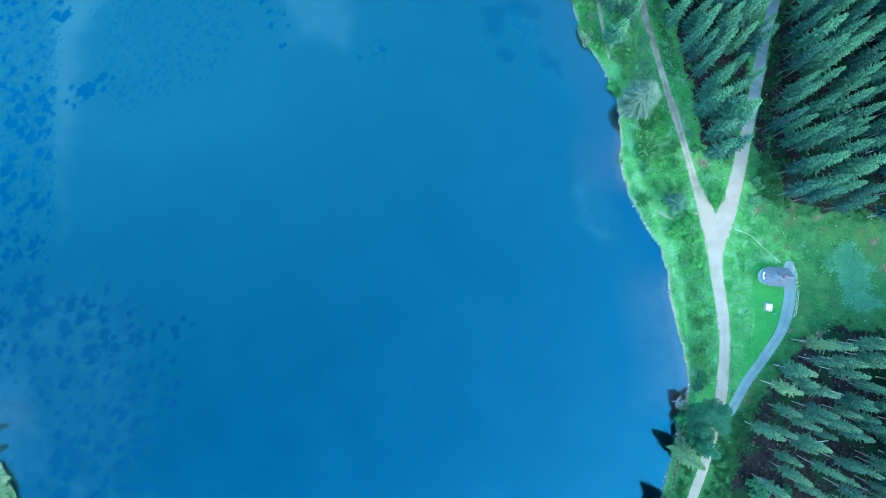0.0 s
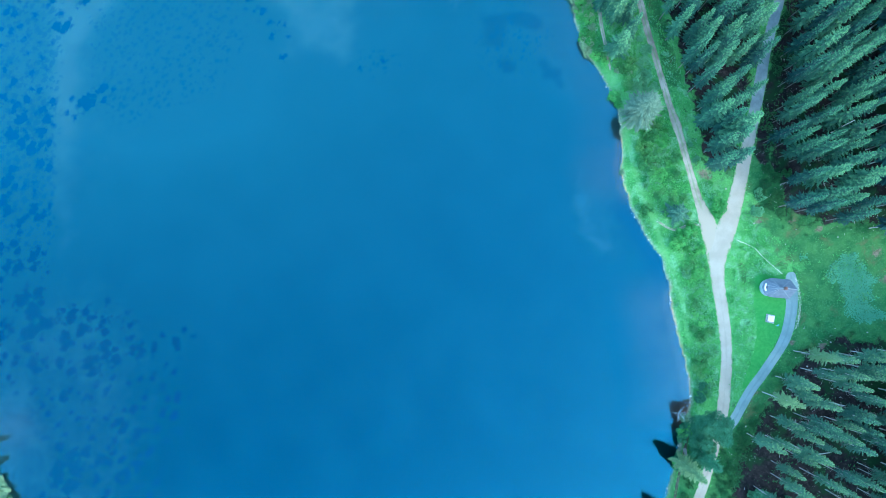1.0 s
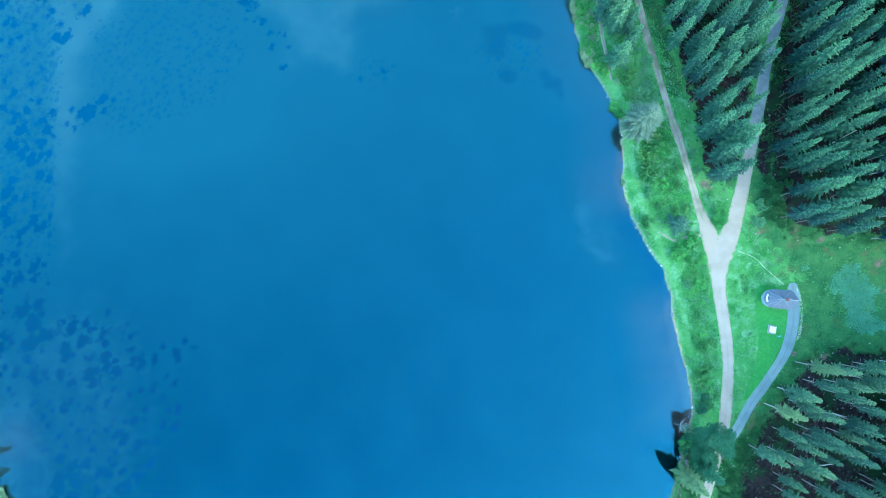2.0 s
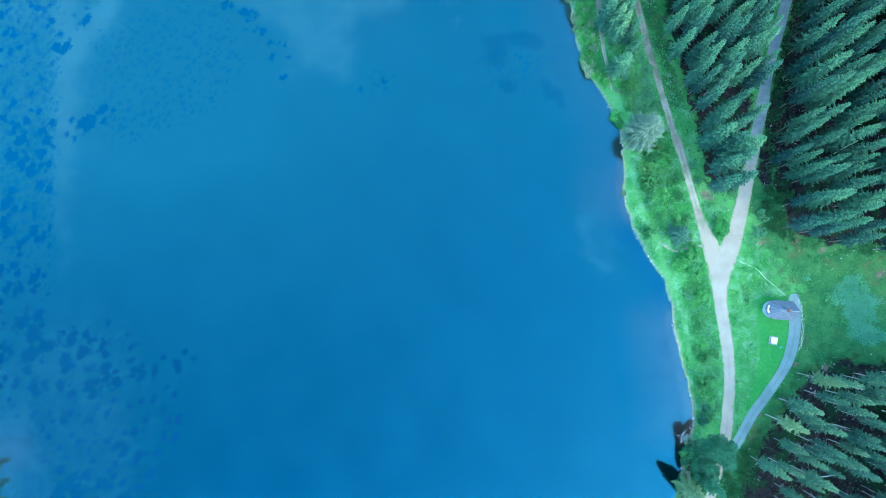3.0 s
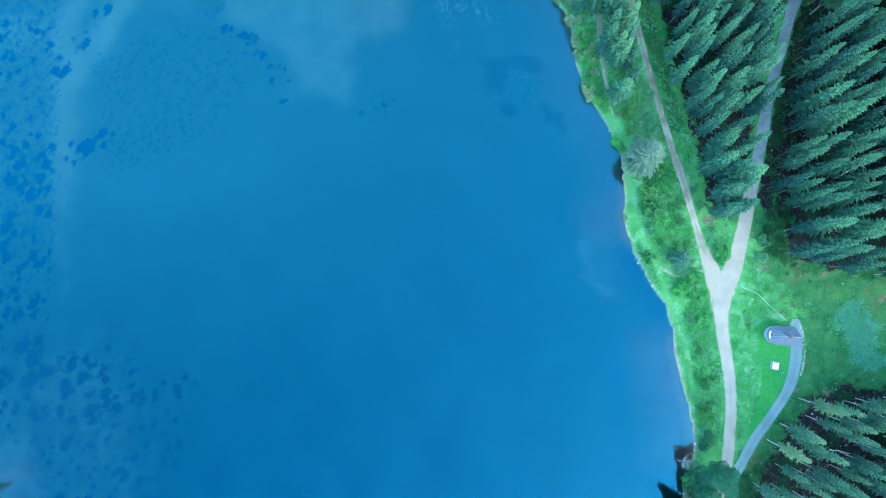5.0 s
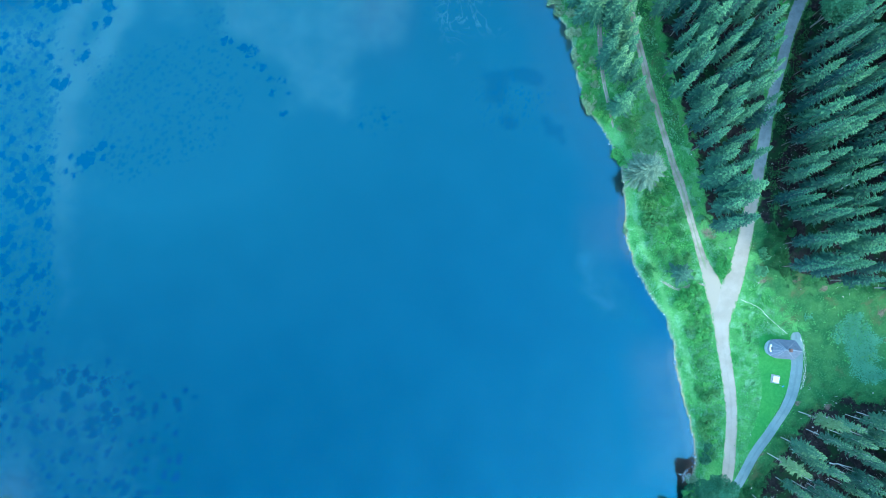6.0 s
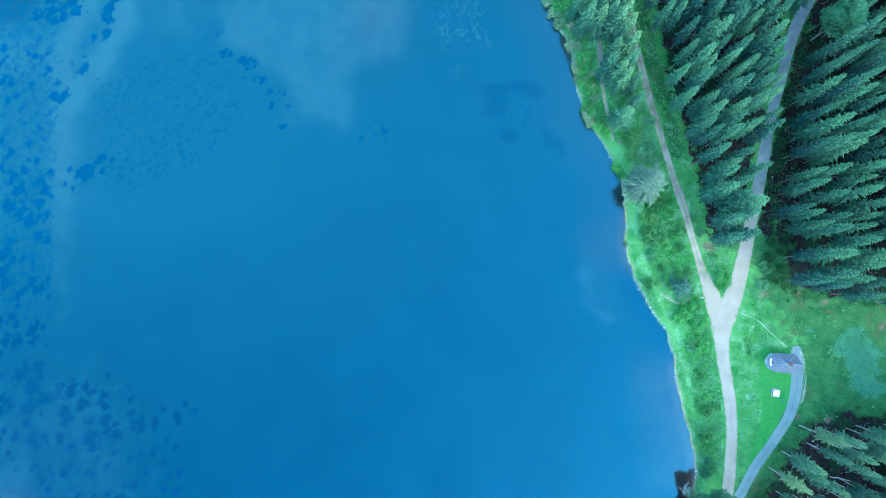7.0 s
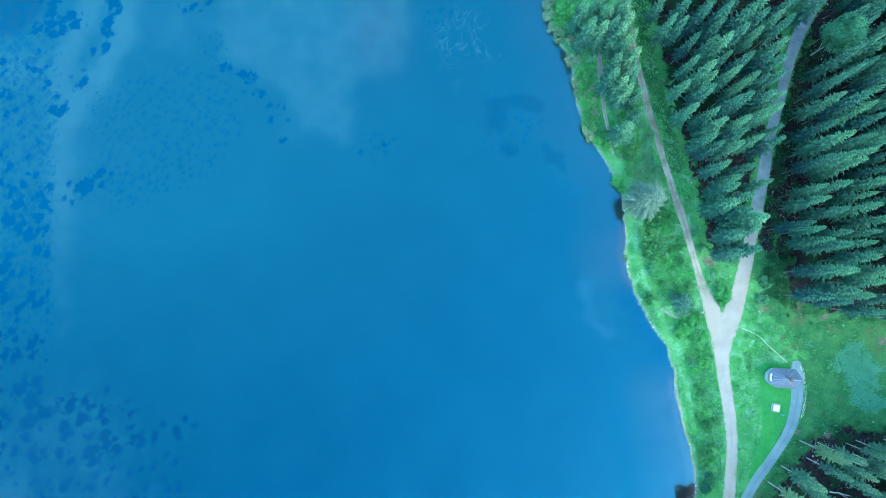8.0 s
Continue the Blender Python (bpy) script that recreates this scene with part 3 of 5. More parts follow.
wx, wy = steps((-170, 75, 5)), steps((-160, 255, 5))
WX, WY = np.meshgrid(wx, wy)
lake = sheet("water", np.stack([WX, WY, 0 * WX], -1).reshape(-1, 3), lattice(len(wx), len(wy)), WATER)
tagged(lake, "calm clear blue lake water over weed and sand", "lake", kind="structure")


def ribbon(name, way, lift, material, label, ragged=0.07, columns=9):
    """A road laid on the land, its edges uneven and sunk into the turf."""
    side = np.gradient(way[:, :2], axis=0)
    side = np.stack([-side[:, 1], side[:, 0]], 1) / np.linalg.norm(side, axis=1)[:, None]
    t = np.array([-1, -0.93, -0.7, -0.35, 0, 0.35, 0.7, 0.93, 1])
    run = np.arange(len(way)) * 0.5
    half = np.stack([way[:, 2] / 2 + ragged * (grain(run, run * 0 + k, 3.1, 20 + k) + 0.5 * grain(run, run * 0, 1.4, 30 + k)) for k in (0, 1)], 1)
    reach = np.where(t < 0, half[:, :1], half[:, 1:]) * t
    xy = way[:, None, :2] + side[:, None, :] * reach[..., None]
    z = height(xy[..., 0], xy[..., 1], np.zeros(reach.shape)) + lift + 0.03 * (1 - t**2) - 0.5 * lift * (np.abs(t) > 0.98)
    v = np.concatenate([xy, z[..., None]], -1).reshape(-1, 3)
    ob = sheet(name, v, lattice(columns, len(way)), material, masks=[("middle", np.exp(-(t / 0.28) ** 2)[None, :] * smooth(3.2, 1.9, way[:, 2:])), ("open", np.repeat(smooth(1.6, 2.8, way[:, 2]), columns)), ("rim", np.tile((name != "pavement") * np.abs(t) ** 5, (len(way), 1))), ("forest_shade", np.repeat(0.8 * smooth(24, 40, way[:, 1]) * (name == "road"), columns))])
    return tagged(ob, label, "road" if "road" in name else "path", kind="structure")


ribbon("road", WAYS[0], 0.045, ROAD_MAT, "pale gravel forest road running along the lake", 0.07)
ribbon("forest_track", WAYS[1], 0.035, TRACK_MAT, "narrow worn gravel track with a grassy middle", 0.10)
ribbon("shore_trail", WAYS[2], 0.028, TRAIL_MAT, "trodden brown earth trail near the shore", 0.16)
ribbon("spur_trail", WAYS[3], 0.028, TRAIL_MAT, "short trodden trail from road to shore", 0.14)
ribbon("bench_trail", WAYS[5], 0.028, DARK_TRAIL_MAT, "dark damp earth trail past the lakeside bench", 0.14)
ribbon("pavement", WAYS[4], 0.03, WALK_MAT, "blue-grey chippings footpath curving to the small chapel", 0.06)


# ---- plants ----
def leaflets(root, way, length, width, rng, sag=0.0):
    """Leaf-shaped quads: root places, directions, lengths, widths."""
    n = len(root)
    across = np.cross(way, rng.normal(0, 0.35, (n, 3)) + (0, 0, 1))
    across /= np.linalg.norm(across, axis=1)[:, None] + 1e-9
    tip = root + way * length[:, None]
    tip[:, 2] -= sag * length
    mid = root + way * length[:, None] * 0.5 + (0, 0, 0.04)
    return np.stack([root, mid + across * width[:, None], tip, mid - across * width[:, None]], 1)


def tube(points, radii, sides=6):
    p, r = np.asarray(points, float), np.asarray(radii, float)
    d = np.gradient(p, axis=0)
    d /= np.linalg.norm(d, axis=1)[:, None]
    u = np.cross(d, np.where(np.abs(d[:, 2:]) > 0.8, (1.0, 0, 0), (0, 0, 1.0)))
    u /= np.linalg.norm(u, axis=1)[:, None]
    w = np.cross(d, u)
    a = np.linspace(0, 2 * math.pi, sides, endpoint=False)
    ring = p[:, None] + r[:, None, None] * (u[:, None] * np.cos(a)[None, :, None] + w[:, None] * np.sin(a)[None, :, None])
    k = np.arange(len(p) * sides).reshape(len(p), sides)
    f = np.stack([k[:-1], np.roll(k[:-1], -1, 1), np.roll(k[1:], -1, 1), k[1:]], -1).reshape(-1, 4)
    return ring.reshape(-1, 3), f


def merged(pieces):
    v, f, n = [], [], 0
    for a, b in pieces:
        v.append(a), f.append(b + n)
        n += len(a)
    return np.vstack(v), np.vstack(f)


def quad_object(name, quads, tips, material, parent):
    return sheet(name, quads.reshape(-1, 3), np.arange(len(quads) * 4).reshape(-1, 4), material, parent, False, [("tip", tips)])


def empty(name, label, category, group=""):
    return tagged(new(name), label, category, group)


def make_spruce(seed, h, bare, rad, needles, label, group, droop=0.0, dense=1.0, bark=None):
    """A spruce at the origin: tapered trunk with dead snags below, whorls of drooping feathered boughs above."""
    rng = np.random.default_rng(seed)
    quads, tips = [], []
    z = bare * h
    while z < h - 0.15:
        u = (z - bare * h) / (h - bare * h)
        r = rad * (1 - u) ** 0.82 * (0.62 + 0.38 * min(1, u / 0.18)) * rng.uniform(0.82, 1.12)
        n = int(rng.integers(6, 9) * dense)
        for az in rng.uniform(0, 6.28) + np.arange(n) * 6.283 / n + rng.normal(0, 0.2, n):
            L = r * rng.uniform(0.62, 1.22) + 0.14
            lift = math.tan(radians(-18 - droop + 52 * u + rng.uniform(-9, 9)))
            m = max(4, int(L / 0.14))
            s = np.linspace(0.12, 1, m)
            out = np.array([math.cos(az), math.sin(az), 0.0])
            spine = out * (L * s)[:, None] + np.stack([0 * s, 0 * s, z + L * (lift * s - 0.30 * s**2 + 0.24 * s**3)], 1)
            # Boughs pale towards the top and outer end: skylight put into the colour.
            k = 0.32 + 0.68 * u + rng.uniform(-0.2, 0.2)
            for turn in (-1, 1):
                b = az + turn * rng.uniform(0.38, 0.72, m)
                way = np.stack([np.cos(b), np.sin(b), rng.normal(-0.14, 0.12, m)], 1)
                length = np.minimum(0.46 * L * (1 - s) ** 0.7, 0.58) * rng.uniform(0.7, 1.2, m) + 0.09
                quads.append(leaflets(spine, way, length, rng.uniform(0.040, 0.066, m), rng, 0.35))
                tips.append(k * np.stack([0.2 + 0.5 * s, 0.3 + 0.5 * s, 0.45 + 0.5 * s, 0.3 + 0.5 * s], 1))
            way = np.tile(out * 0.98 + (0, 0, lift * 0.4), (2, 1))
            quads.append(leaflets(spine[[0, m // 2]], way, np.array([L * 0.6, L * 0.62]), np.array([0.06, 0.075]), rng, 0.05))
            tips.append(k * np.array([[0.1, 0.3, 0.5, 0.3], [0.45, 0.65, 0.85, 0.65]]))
        z += rng.uniform(0.52, 0.78) * (1.05 - 0.5 * u)
    tree = empty("spruce_tree", label, "tree", group)
    zs = np.linspace(-0.3, h, 9)
    wob = np.cumsum(rng.normal(0, 0.03, (9, 2)), 0)
    trunk = [tube(np.column_stack([wob, zs]), 0.085 * (h / 15) * (1 - zs / h * 0.92) + 0.02, 7)]
    for k in range(int((80 if bark else 26) * bare)):
        zz, az, L = rng.uniform(0.05 if not bark else 0.45 * bare, bare + 0.08) * h, rng.uniform(0, 6.28), rng.uniform(0.25, 0.7) * (1.5 if bark else 1.0)
        trunk.append(tube([(0, 0, zz), (L * math.cos(az) * 0.6, L * math.sin(az) * 0.6, zz - 0.05), (L * math.cos(az), L * math.sin(az), zz - 0.2)], [0.018, 0.013, 0.007], 3))
    sheet("trunk", *merged(trunk), bark or DARK_BARK, tree)
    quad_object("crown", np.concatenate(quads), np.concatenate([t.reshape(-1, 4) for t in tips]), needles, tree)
    return tree


def make_broadleaf(seed, name, h, rad, leaf, size, count, label, category="tree", low=0.25, group="", clumps=26, bark=BARK, upright=0.0):
    """A leafy tree or bush: trunk, limbs to uneven clumps, each clump many small leaves."""
    rng = np.random.default_rng(seed)
    tree = empty(name, label, category, group)
    c = rng.normal(0, 1, (clumps, 3))
    c /= np.linalg.norm(c, axis=1)[:, None]
    c *= rng.uniform(0.45, 0.95, (clumps, 1))
    mid = h * (low + 1) / 2
    c = c * (rad, rad, h * (1 - low) / 2 * 0.85) + (0, 0, mid)
    c[:, :2] *= (1.15 - upright * (c[:, 2:] / h))
    wood = [tube([(0, 0, -0.2), (0.1, 0, h * 0.3), (0, 0.1, h * 0.62)], [0.045 * rad + 0.04, 0.03 * rad + 0.03, 0.02], 6)]
    for k in range(min(clumps, 10)):
        wood.append(tube([(0.05, 0.03, h * rng.uniform(0.12, 0.45)), c[k] * (0.5, 0.5, 0.8), c[k]], [0.02 * rad + 0.02, 0.012 * rad + 0.012, 0.01], 4))
    sheet("trunk", *merged(wood), bark, tree)
    pick = rng.integers(0, clumps, count)
    spread = rng.uniform(0.6, 1.25, clumps)[pick] * rad * 0.36
    d = rng.normal(0, 1, (count, 3))
    d /= np.linalg.norm(d, axis=1)[:, None]
    root = c[pick] + d * (spread * rng.uniform(0.35, 1, count) ** 0.5)[:, None] * (1, 1, 0.8)
    root[:, 2] = np.maximum(root[:, 2], 0.05)
    way = d * 0.8 + rng.normal(0, 0.5, (count, 3)) + (0, 0, 0.1)
    way /= np.linalg.norm(way, axis=1)[:, None]
    quads = leaflets(root, way, size * rng.uniform(0.7, 1.3, count), size * rng.uniform(0.25, 0.42, count), rng)
    # Leaves on the upper side are coloured paler, a painted light from above.
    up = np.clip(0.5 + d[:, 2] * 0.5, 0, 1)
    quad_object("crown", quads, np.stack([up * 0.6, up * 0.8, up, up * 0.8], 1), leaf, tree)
    return tree


def stand(ob, x, y, turn=0.0, size=1.0, tall=None):
    """The pose of a thing on the land."""
    return Matrix.LocRotScale((x, y, float(height(x, y)) - 0.03), Euler((0, 0, turn)), (size, size, tall or size))


def plant(models, spots, spread=0.1, seed=1, slim=1.0):
    """Copies of model trees, each scaled to the height that its spot asks for."""
    rng = random.Random(seed)
    for x, y, h in spots:
        ob, own = models[rng.randrange(len(models))]
        k = h / own
        copy_thing(ob, stand(ob, x, y, rng.uniform(0, 6.28), slim * k * rng.uniform(1 - spread, 1 + spread), k))


def settle(models):
    """Models that have served to copy from are removed."""
    for ob, _ in models:
        for o in (*ob.children_recursive, ob):
            bpy.data.objects.remove(o)


WEDGE = [
    (34.4, 62.9, 15.3), (36.3, 62.6, 14.9), (39.6, 64.1, 15.9), (38.1, 59.8, 15.0), (38.0, 56.1, 14.7), (36.6, 52.2, 14.4),
    (39.5, 54.2, 17.7), (39.5, 50.6, 17.3), (37.7, 48.2, 15.2), (40.9, 47.4, 15.3), (40.1, 43.0, 16.4), (41.9, 61.9, 15.5),
    (41.0, 59.2, 15.1), (43.1, 56.6, 14.9), (40.6, 53.3, 15.3), (42.3, 63.4, 17.7), (46.0, 63.1, 17.4), (48.1, 62.5, 17.3),
    (44.9, 60.1, 17.3), (48.1, 60.4, 15.2), (51.3, 62.9, 15.6), (52.2, 61.5, 16.7),
] + [
    (45.6, 55.6, 17.1), (43.6, 53.4, 17.5), (42.1, 58.5, 17.6), (49.9, 56.3, 14.8), (51.3, 58.0, 16.6), (50.9, 55.2, 16.9),
    (51.1, 53.0, 16.3), (47.5, 53.2, 15.1), (45.4, 51.7, 16.2), (49.2, 52.8, 14.8), (45.2, 49.1, 17.8), (43.6, 48.7, 17.5),
    (49.2, 49.6, 16.4), (51.3, 49.8, 15.6), (47.8, 46.4, 17.7), (50.4, 47.5, 16.5), (41.3, 45.2, 17.6), (45.0, 45.5, 17.5),
    (44.8, 43.7, 16.3), (41.4, 41.8, 15.9), (44.2, 41.6, 16.6), (47.7, 42.8, 16.0),
] + [
    (51.1, 44.5, 15.1), (51.0, 42.4, 15.6), (41.8, 38.4, 17.3), (46.9, 38.3, 14.7), (44.5, 36.5, 14.7), (43.4, 34.9, 16.7),
    (49.1, 35.6, 15.5), (45.7, 33.2, 16.4), (43.4, 32.2, 16.1), (45.7, 30.9, 15.7), (47.0, 29.5, 18.0), (44.6, 27.1, 15.2),
    (46.7, 28.0, 15.9), (47.1, 24.6, 15.2), (44.8, 24.1, 14.2), (33.4, 67.0, 13.0), (37.0, 66.0, 15.7), (40.9, 65.7, 17.1),
    (45.5, 66.7, 15.6), (49.4, 65.7, 16.5), (52.3, 64.3, 17.7),
]
EAST = [
    (65.4, 61.2, 16.4), (63.8, 62.8, 16.2), (66.4, 62.7, 16.9), (61.3, 55.6, 19.1), (64.5, 57.4, 18.5), (65.5, 56.2, 16.9),
    (64.5, 54.2, 17.3), (60.2, 51.9, 16.7), (62.1, 53.0, 17.8), (62.4, 52.2, 16.2), (62.8, 51.1, 18.8), (59.4, 48.8, 17.6),
    (61.6, 48.0, 19.8), (63.3, 46.9, 18.9), (63.9, 49.0, 19.8), (63.4, 45.3, 16.1), (58.5, 44.5, 17.2), (59.3, 42.1, 19.9),
    (63.1, 41.9, 19.1), (58.0, 39.1, 17.6), (59.7, 39.0, 19.8), (61.9, 38.2, 18.5), (63.0, 39.5, 19.3), (65.6, 41.0, 17.2),
    (65.9, 45.5, 16.8), (65.7, 67.3, 11.8), (67.8, 57.9, 16.5), (67.5, 52.3, 17.5), (65.9, 45.5, 19.8), (67.3, 41.8, 17.3),
] + [
    (68.0, 37.6, 16.0), (57.4, 34.6, 16.2), (60.8, 35.0, 16.7), (61.5, 33.5, 19.1), (66.3, 35.3, 17.5), (57.1, 32.5, 17.2),
    (60.3, 30.8, 16.4), (61.2, 30.2, 19.9), (64.7, 31.2, 17.7), (67.1, 29.2, 16.8), (64.8, 33.2, 16.2), (55.3, 28.7, 16.2),
    (68.3, 32.4, 16.7), (55.3, 28.2, 14.0), (55.7, 27.0, 15.4), (57.4, 27.9, 15.1), (58.1, 26.0, 16.5), (61.3, 27.2, 15.7),
    (59.9, 25.1, 18.0), (65.9, 27.2, 15.4), (64.4, 25.4, 16.6), (64.6, 23.1, 17.3), (58.4, 21.0, 16.2), (60.7, 21.0, 18.0),
    (57.8, 16.8, 16.4), (60.9, 15.9, 15.7), (61.7, 17.7, 16.2), (64.9, 16.9, 15.1), (65.8, 19.1, 16.3), (66.2, 14.2, 15.7),
] + [
    (67.1, 26.0, 17.7), (67.4, 20.7, 17.5), (68.1, 16.3, 16.5), (70.1, 61.6, 16.1), (69.9, 56.3, 17.0), (68.9, 54.4, 17.0),
    (70.3, 49.8, 16.8), (69.2, 48.5, 16.9), (68.1, 43.4, 19.5), (69.4, 40.0, 16.6), (69.7, 35.8, 16.2), (66.3, 33.1, 19.7),
    (68.8, 31.1, 18.3), (66.5, 28.4, 20.0), (69.2, 24.2, 17.6), (67.3, 18.9, 19.6), (65.5, 17.7, 18.6), (65.8, 29.7, 19.2),
    (70.3, 53.4, 19.0), (70.9, 45.0, 18.0), (72.0, 36.6, 16.4), (71.5, 27.7, 16.8), (58.5, 65.3, 19.5), (65.1, 66.3, 11.6),
    (65.6, 67.2, 16.2), (67.6, 64.8, 17.3), (57.3, 67.0, 18.6), (67.8, 71.5, 10.7), (67.4, 66.7, 18.6),
]
SOUTH = [
    (60.0, -9.6, 15.5), (63.2, -10.0, 14.4), (68.1, -10.0, 13.3), (61.1, -12.7, 13.8), (65.0, -12.7, 13.9), (68.7, -13.0, 12.4),
    (56.6, -14.2, 14.7), (64.8, -14.5, 14.8), (58.5, -16.4, 11.8), (54.2, -17.1, 14.9), (59.9, -17.5, 14.9), (67.5, -16.4, 13.8),
    (66.8, -19.1, 11.7), (65.8, -19.7, 14.6), (55.5, -21.3, 11.9), (59.7, -20.8, 14.9), (58.3, -21.9, 13.8), (65.0, -21.4, 11.7),
    (67.7, -22.0, 12.1), (63.6, -23.2, 13.7), (57.6, -23.1, 13.5), (60.9, -22.3, 14.1), (51.2, -24.5, 14.7), (54.4, -24.8, 12.3),
    (61.3, -25.1, 11.5), (65.0, -24.5, 14.7), (58.0, -27.4, 11.5),
] + [
    (58.3, -26.2, 14.6), (55.3, -29.3, 11.9), (63.6, -29.5, 14.3), (66.5, -30.3, 14.2), (60.3, -30.5, 14.6), (63.4, -32.0, 13.4),
    (55.2, -31.5, 14.6), (58.7, -34.4, 12.2), (52.2, -33.9, 13.9), (61.5, -35.9, 12.7), (64.7, -34.3, 14.6), (69.3, -11.9, 14.2),
    (69.8, -17.4, 13.2), (69.4, -23.6, 13.3), (70.3, -29.4, 11.6), (70.1, -33.9, 11.6), (66.1, -37.3, 13.6), (55.0, -36.8, 13.2),
    (70.0, -9.6, 14.6), (71.5, -12.8, 13.8), (71.6, -20.7, 12.4), (71.7, -25.4, 13.1), (70.4, -30.4, 14.3), (70.0, -35.4, 13.6),
    (63.5, -38.3, 12.0), (58.6, -38.0, 14.5),
]
SHORE_TREES = [
    (21.1, 64.2, 13.4), (24.3, 66.7, 10.8), (23.3, 63.8, 12.4), (26.5, 66.3, 11.8), (27.2, 64.4, 13.3), (28.2, 62.2, 11.6),
    (27.0, 61.1, 11.3), (28.5, 58.8, 12.2), (27.9, 55.2, 13.9), (29.2, 52.4, 10.8), (29.7, 49.1, 10.9), (27.2, 52.6, 12.7),
    (25.9, 62.6, 13.6), (25.0, 55.6, 12.3), (26.5, 54.1, 12.0), (24.8, 63.9, 13.5), (19.9, 67.2, 13.2), (23.1, 69.4, 10.7),
    (26.9, 68.1, 13.6), (25.8, 58.5, 11.2),
]
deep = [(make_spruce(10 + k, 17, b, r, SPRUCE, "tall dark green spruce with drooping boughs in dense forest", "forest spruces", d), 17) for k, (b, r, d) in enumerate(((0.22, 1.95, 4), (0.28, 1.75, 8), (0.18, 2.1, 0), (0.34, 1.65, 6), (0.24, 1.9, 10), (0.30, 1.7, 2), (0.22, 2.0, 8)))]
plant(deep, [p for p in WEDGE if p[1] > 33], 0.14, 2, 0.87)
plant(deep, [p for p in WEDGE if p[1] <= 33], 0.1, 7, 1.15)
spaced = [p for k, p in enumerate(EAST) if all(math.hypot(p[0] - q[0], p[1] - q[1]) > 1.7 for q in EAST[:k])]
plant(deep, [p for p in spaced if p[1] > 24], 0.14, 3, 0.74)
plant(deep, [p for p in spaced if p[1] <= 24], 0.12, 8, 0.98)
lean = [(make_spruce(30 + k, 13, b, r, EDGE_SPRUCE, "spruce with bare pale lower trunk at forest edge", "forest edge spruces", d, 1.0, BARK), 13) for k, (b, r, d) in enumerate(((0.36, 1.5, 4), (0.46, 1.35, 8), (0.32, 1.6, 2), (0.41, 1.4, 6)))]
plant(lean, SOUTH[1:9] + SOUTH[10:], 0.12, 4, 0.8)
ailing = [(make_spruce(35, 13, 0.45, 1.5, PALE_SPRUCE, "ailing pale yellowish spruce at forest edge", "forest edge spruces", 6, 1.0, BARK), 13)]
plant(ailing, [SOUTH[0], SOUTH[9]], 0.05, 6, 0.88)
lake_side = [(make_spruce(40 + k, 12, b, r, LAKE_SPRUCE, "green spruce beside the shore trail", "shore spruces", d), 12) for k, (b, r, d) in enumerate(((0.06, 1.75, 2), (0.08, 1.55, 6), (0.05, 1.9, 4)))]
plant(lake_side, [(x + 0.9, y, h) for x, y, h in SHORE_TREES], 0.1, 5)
# Unseen spruces added south of the view, only to shade the strip there.
shade_row = random.Random(12)
plant(deep, [(36 + 2.6 * k + shade_row.uniform(-0.8, 0.8), -48 - 3.2 * (k % 3) + shade_row.uniform(-1, 1), shade_row.uniform(16, 20)) for k in range(14)], 0.12, 9)
settle(deep + lean + ailing + lake_side)


def far_wood(spots, seed):
    """Unseen forest added past the edges of the view to keep out side light: one sheet of boughs and one of trunks."""
    rng = np.random.default_rng(seed)
    quads, tips, trunks = [], [], []
    for x, y, h in spots:
        foot = np.array([x, y, float(height(x, y))])
        z = np.arange(0.3 * h, h, 0.6).repeat(7)
        u = (z - 0.3 * h) / (0.7 * h)
        az = rng.uniform(0, 6.283, len(z))
        way = np.stack([np.cos(az), np.sin(az), -0.35 + 0.7 * u], 1)
        length = (1.9 * (1 - u) ** 0.8 + 0.2) * rng.uniform(0.75, 1.15, len(z))
        quads.append(leaflets(foot + np.stack([0 * z, 0 * z, z], 1), way, length, 0.22 * length + 0.05, rng, 0.15))
        # Tip colour grows with height, painting brighter treetops.
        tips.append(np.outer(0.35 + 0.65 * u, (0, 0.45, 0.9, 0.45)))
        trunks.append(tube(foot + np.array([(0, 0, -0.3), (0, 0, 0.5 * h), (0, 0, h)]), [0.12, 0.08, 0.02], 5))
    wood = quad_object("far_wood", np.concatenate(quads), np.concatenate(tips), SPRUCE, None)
    sheet("trunks", *merged(trunks), BARK, wood)
    return tagged(wood, "unseen dense dark green spruce forest added round the clearing", "forest", kind="stuff")


# Out of view: these trees are added to darken the forest inside.
beyond = [(x + shade_row.uniform(-1, 1), y + shade_row.uniform(-1, 1), shade_row.uniform(15, 20)) for x in np.arange(74.5, 96, 3.4) for y in np.arange(-48, 84, 3.6) if not -7 < y < 13]
beyond += [(x + shade_row.uniform(-1, 1), y + shade_row.uniform(-1, 1), shade_row.uniform(14, 19)) for x in np.arange(30, 74, 3.4) for y in np.arange(72, 92, 3.6)]
clear_of_road = off_road(np.array([p[0] for p in beyond]), np.array([p[1] for p in beyond])) > 2.5
far_wood([p for p, ok in zip(beyond, clear_of_road) if ok], 10)


# ---- single trees and bushes ----
def place(ob, x, y, turn=0.0, lower=0.0):
    ob.matrix_basis = pose(x, y, float(height(x, y)) - lower, 0, 0, turn)
    return ob


place(make_spruce(61, 12.5, 0.10, 4.1, GREY_TREE, "large pale grey-green larch on the lakeside meadow", "", -6, 2.2), 32.4, 34.2)
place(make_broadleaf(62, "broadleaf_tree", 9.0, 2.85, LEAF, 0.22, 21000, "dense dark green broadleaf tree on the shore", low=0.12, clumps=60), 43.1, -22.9)
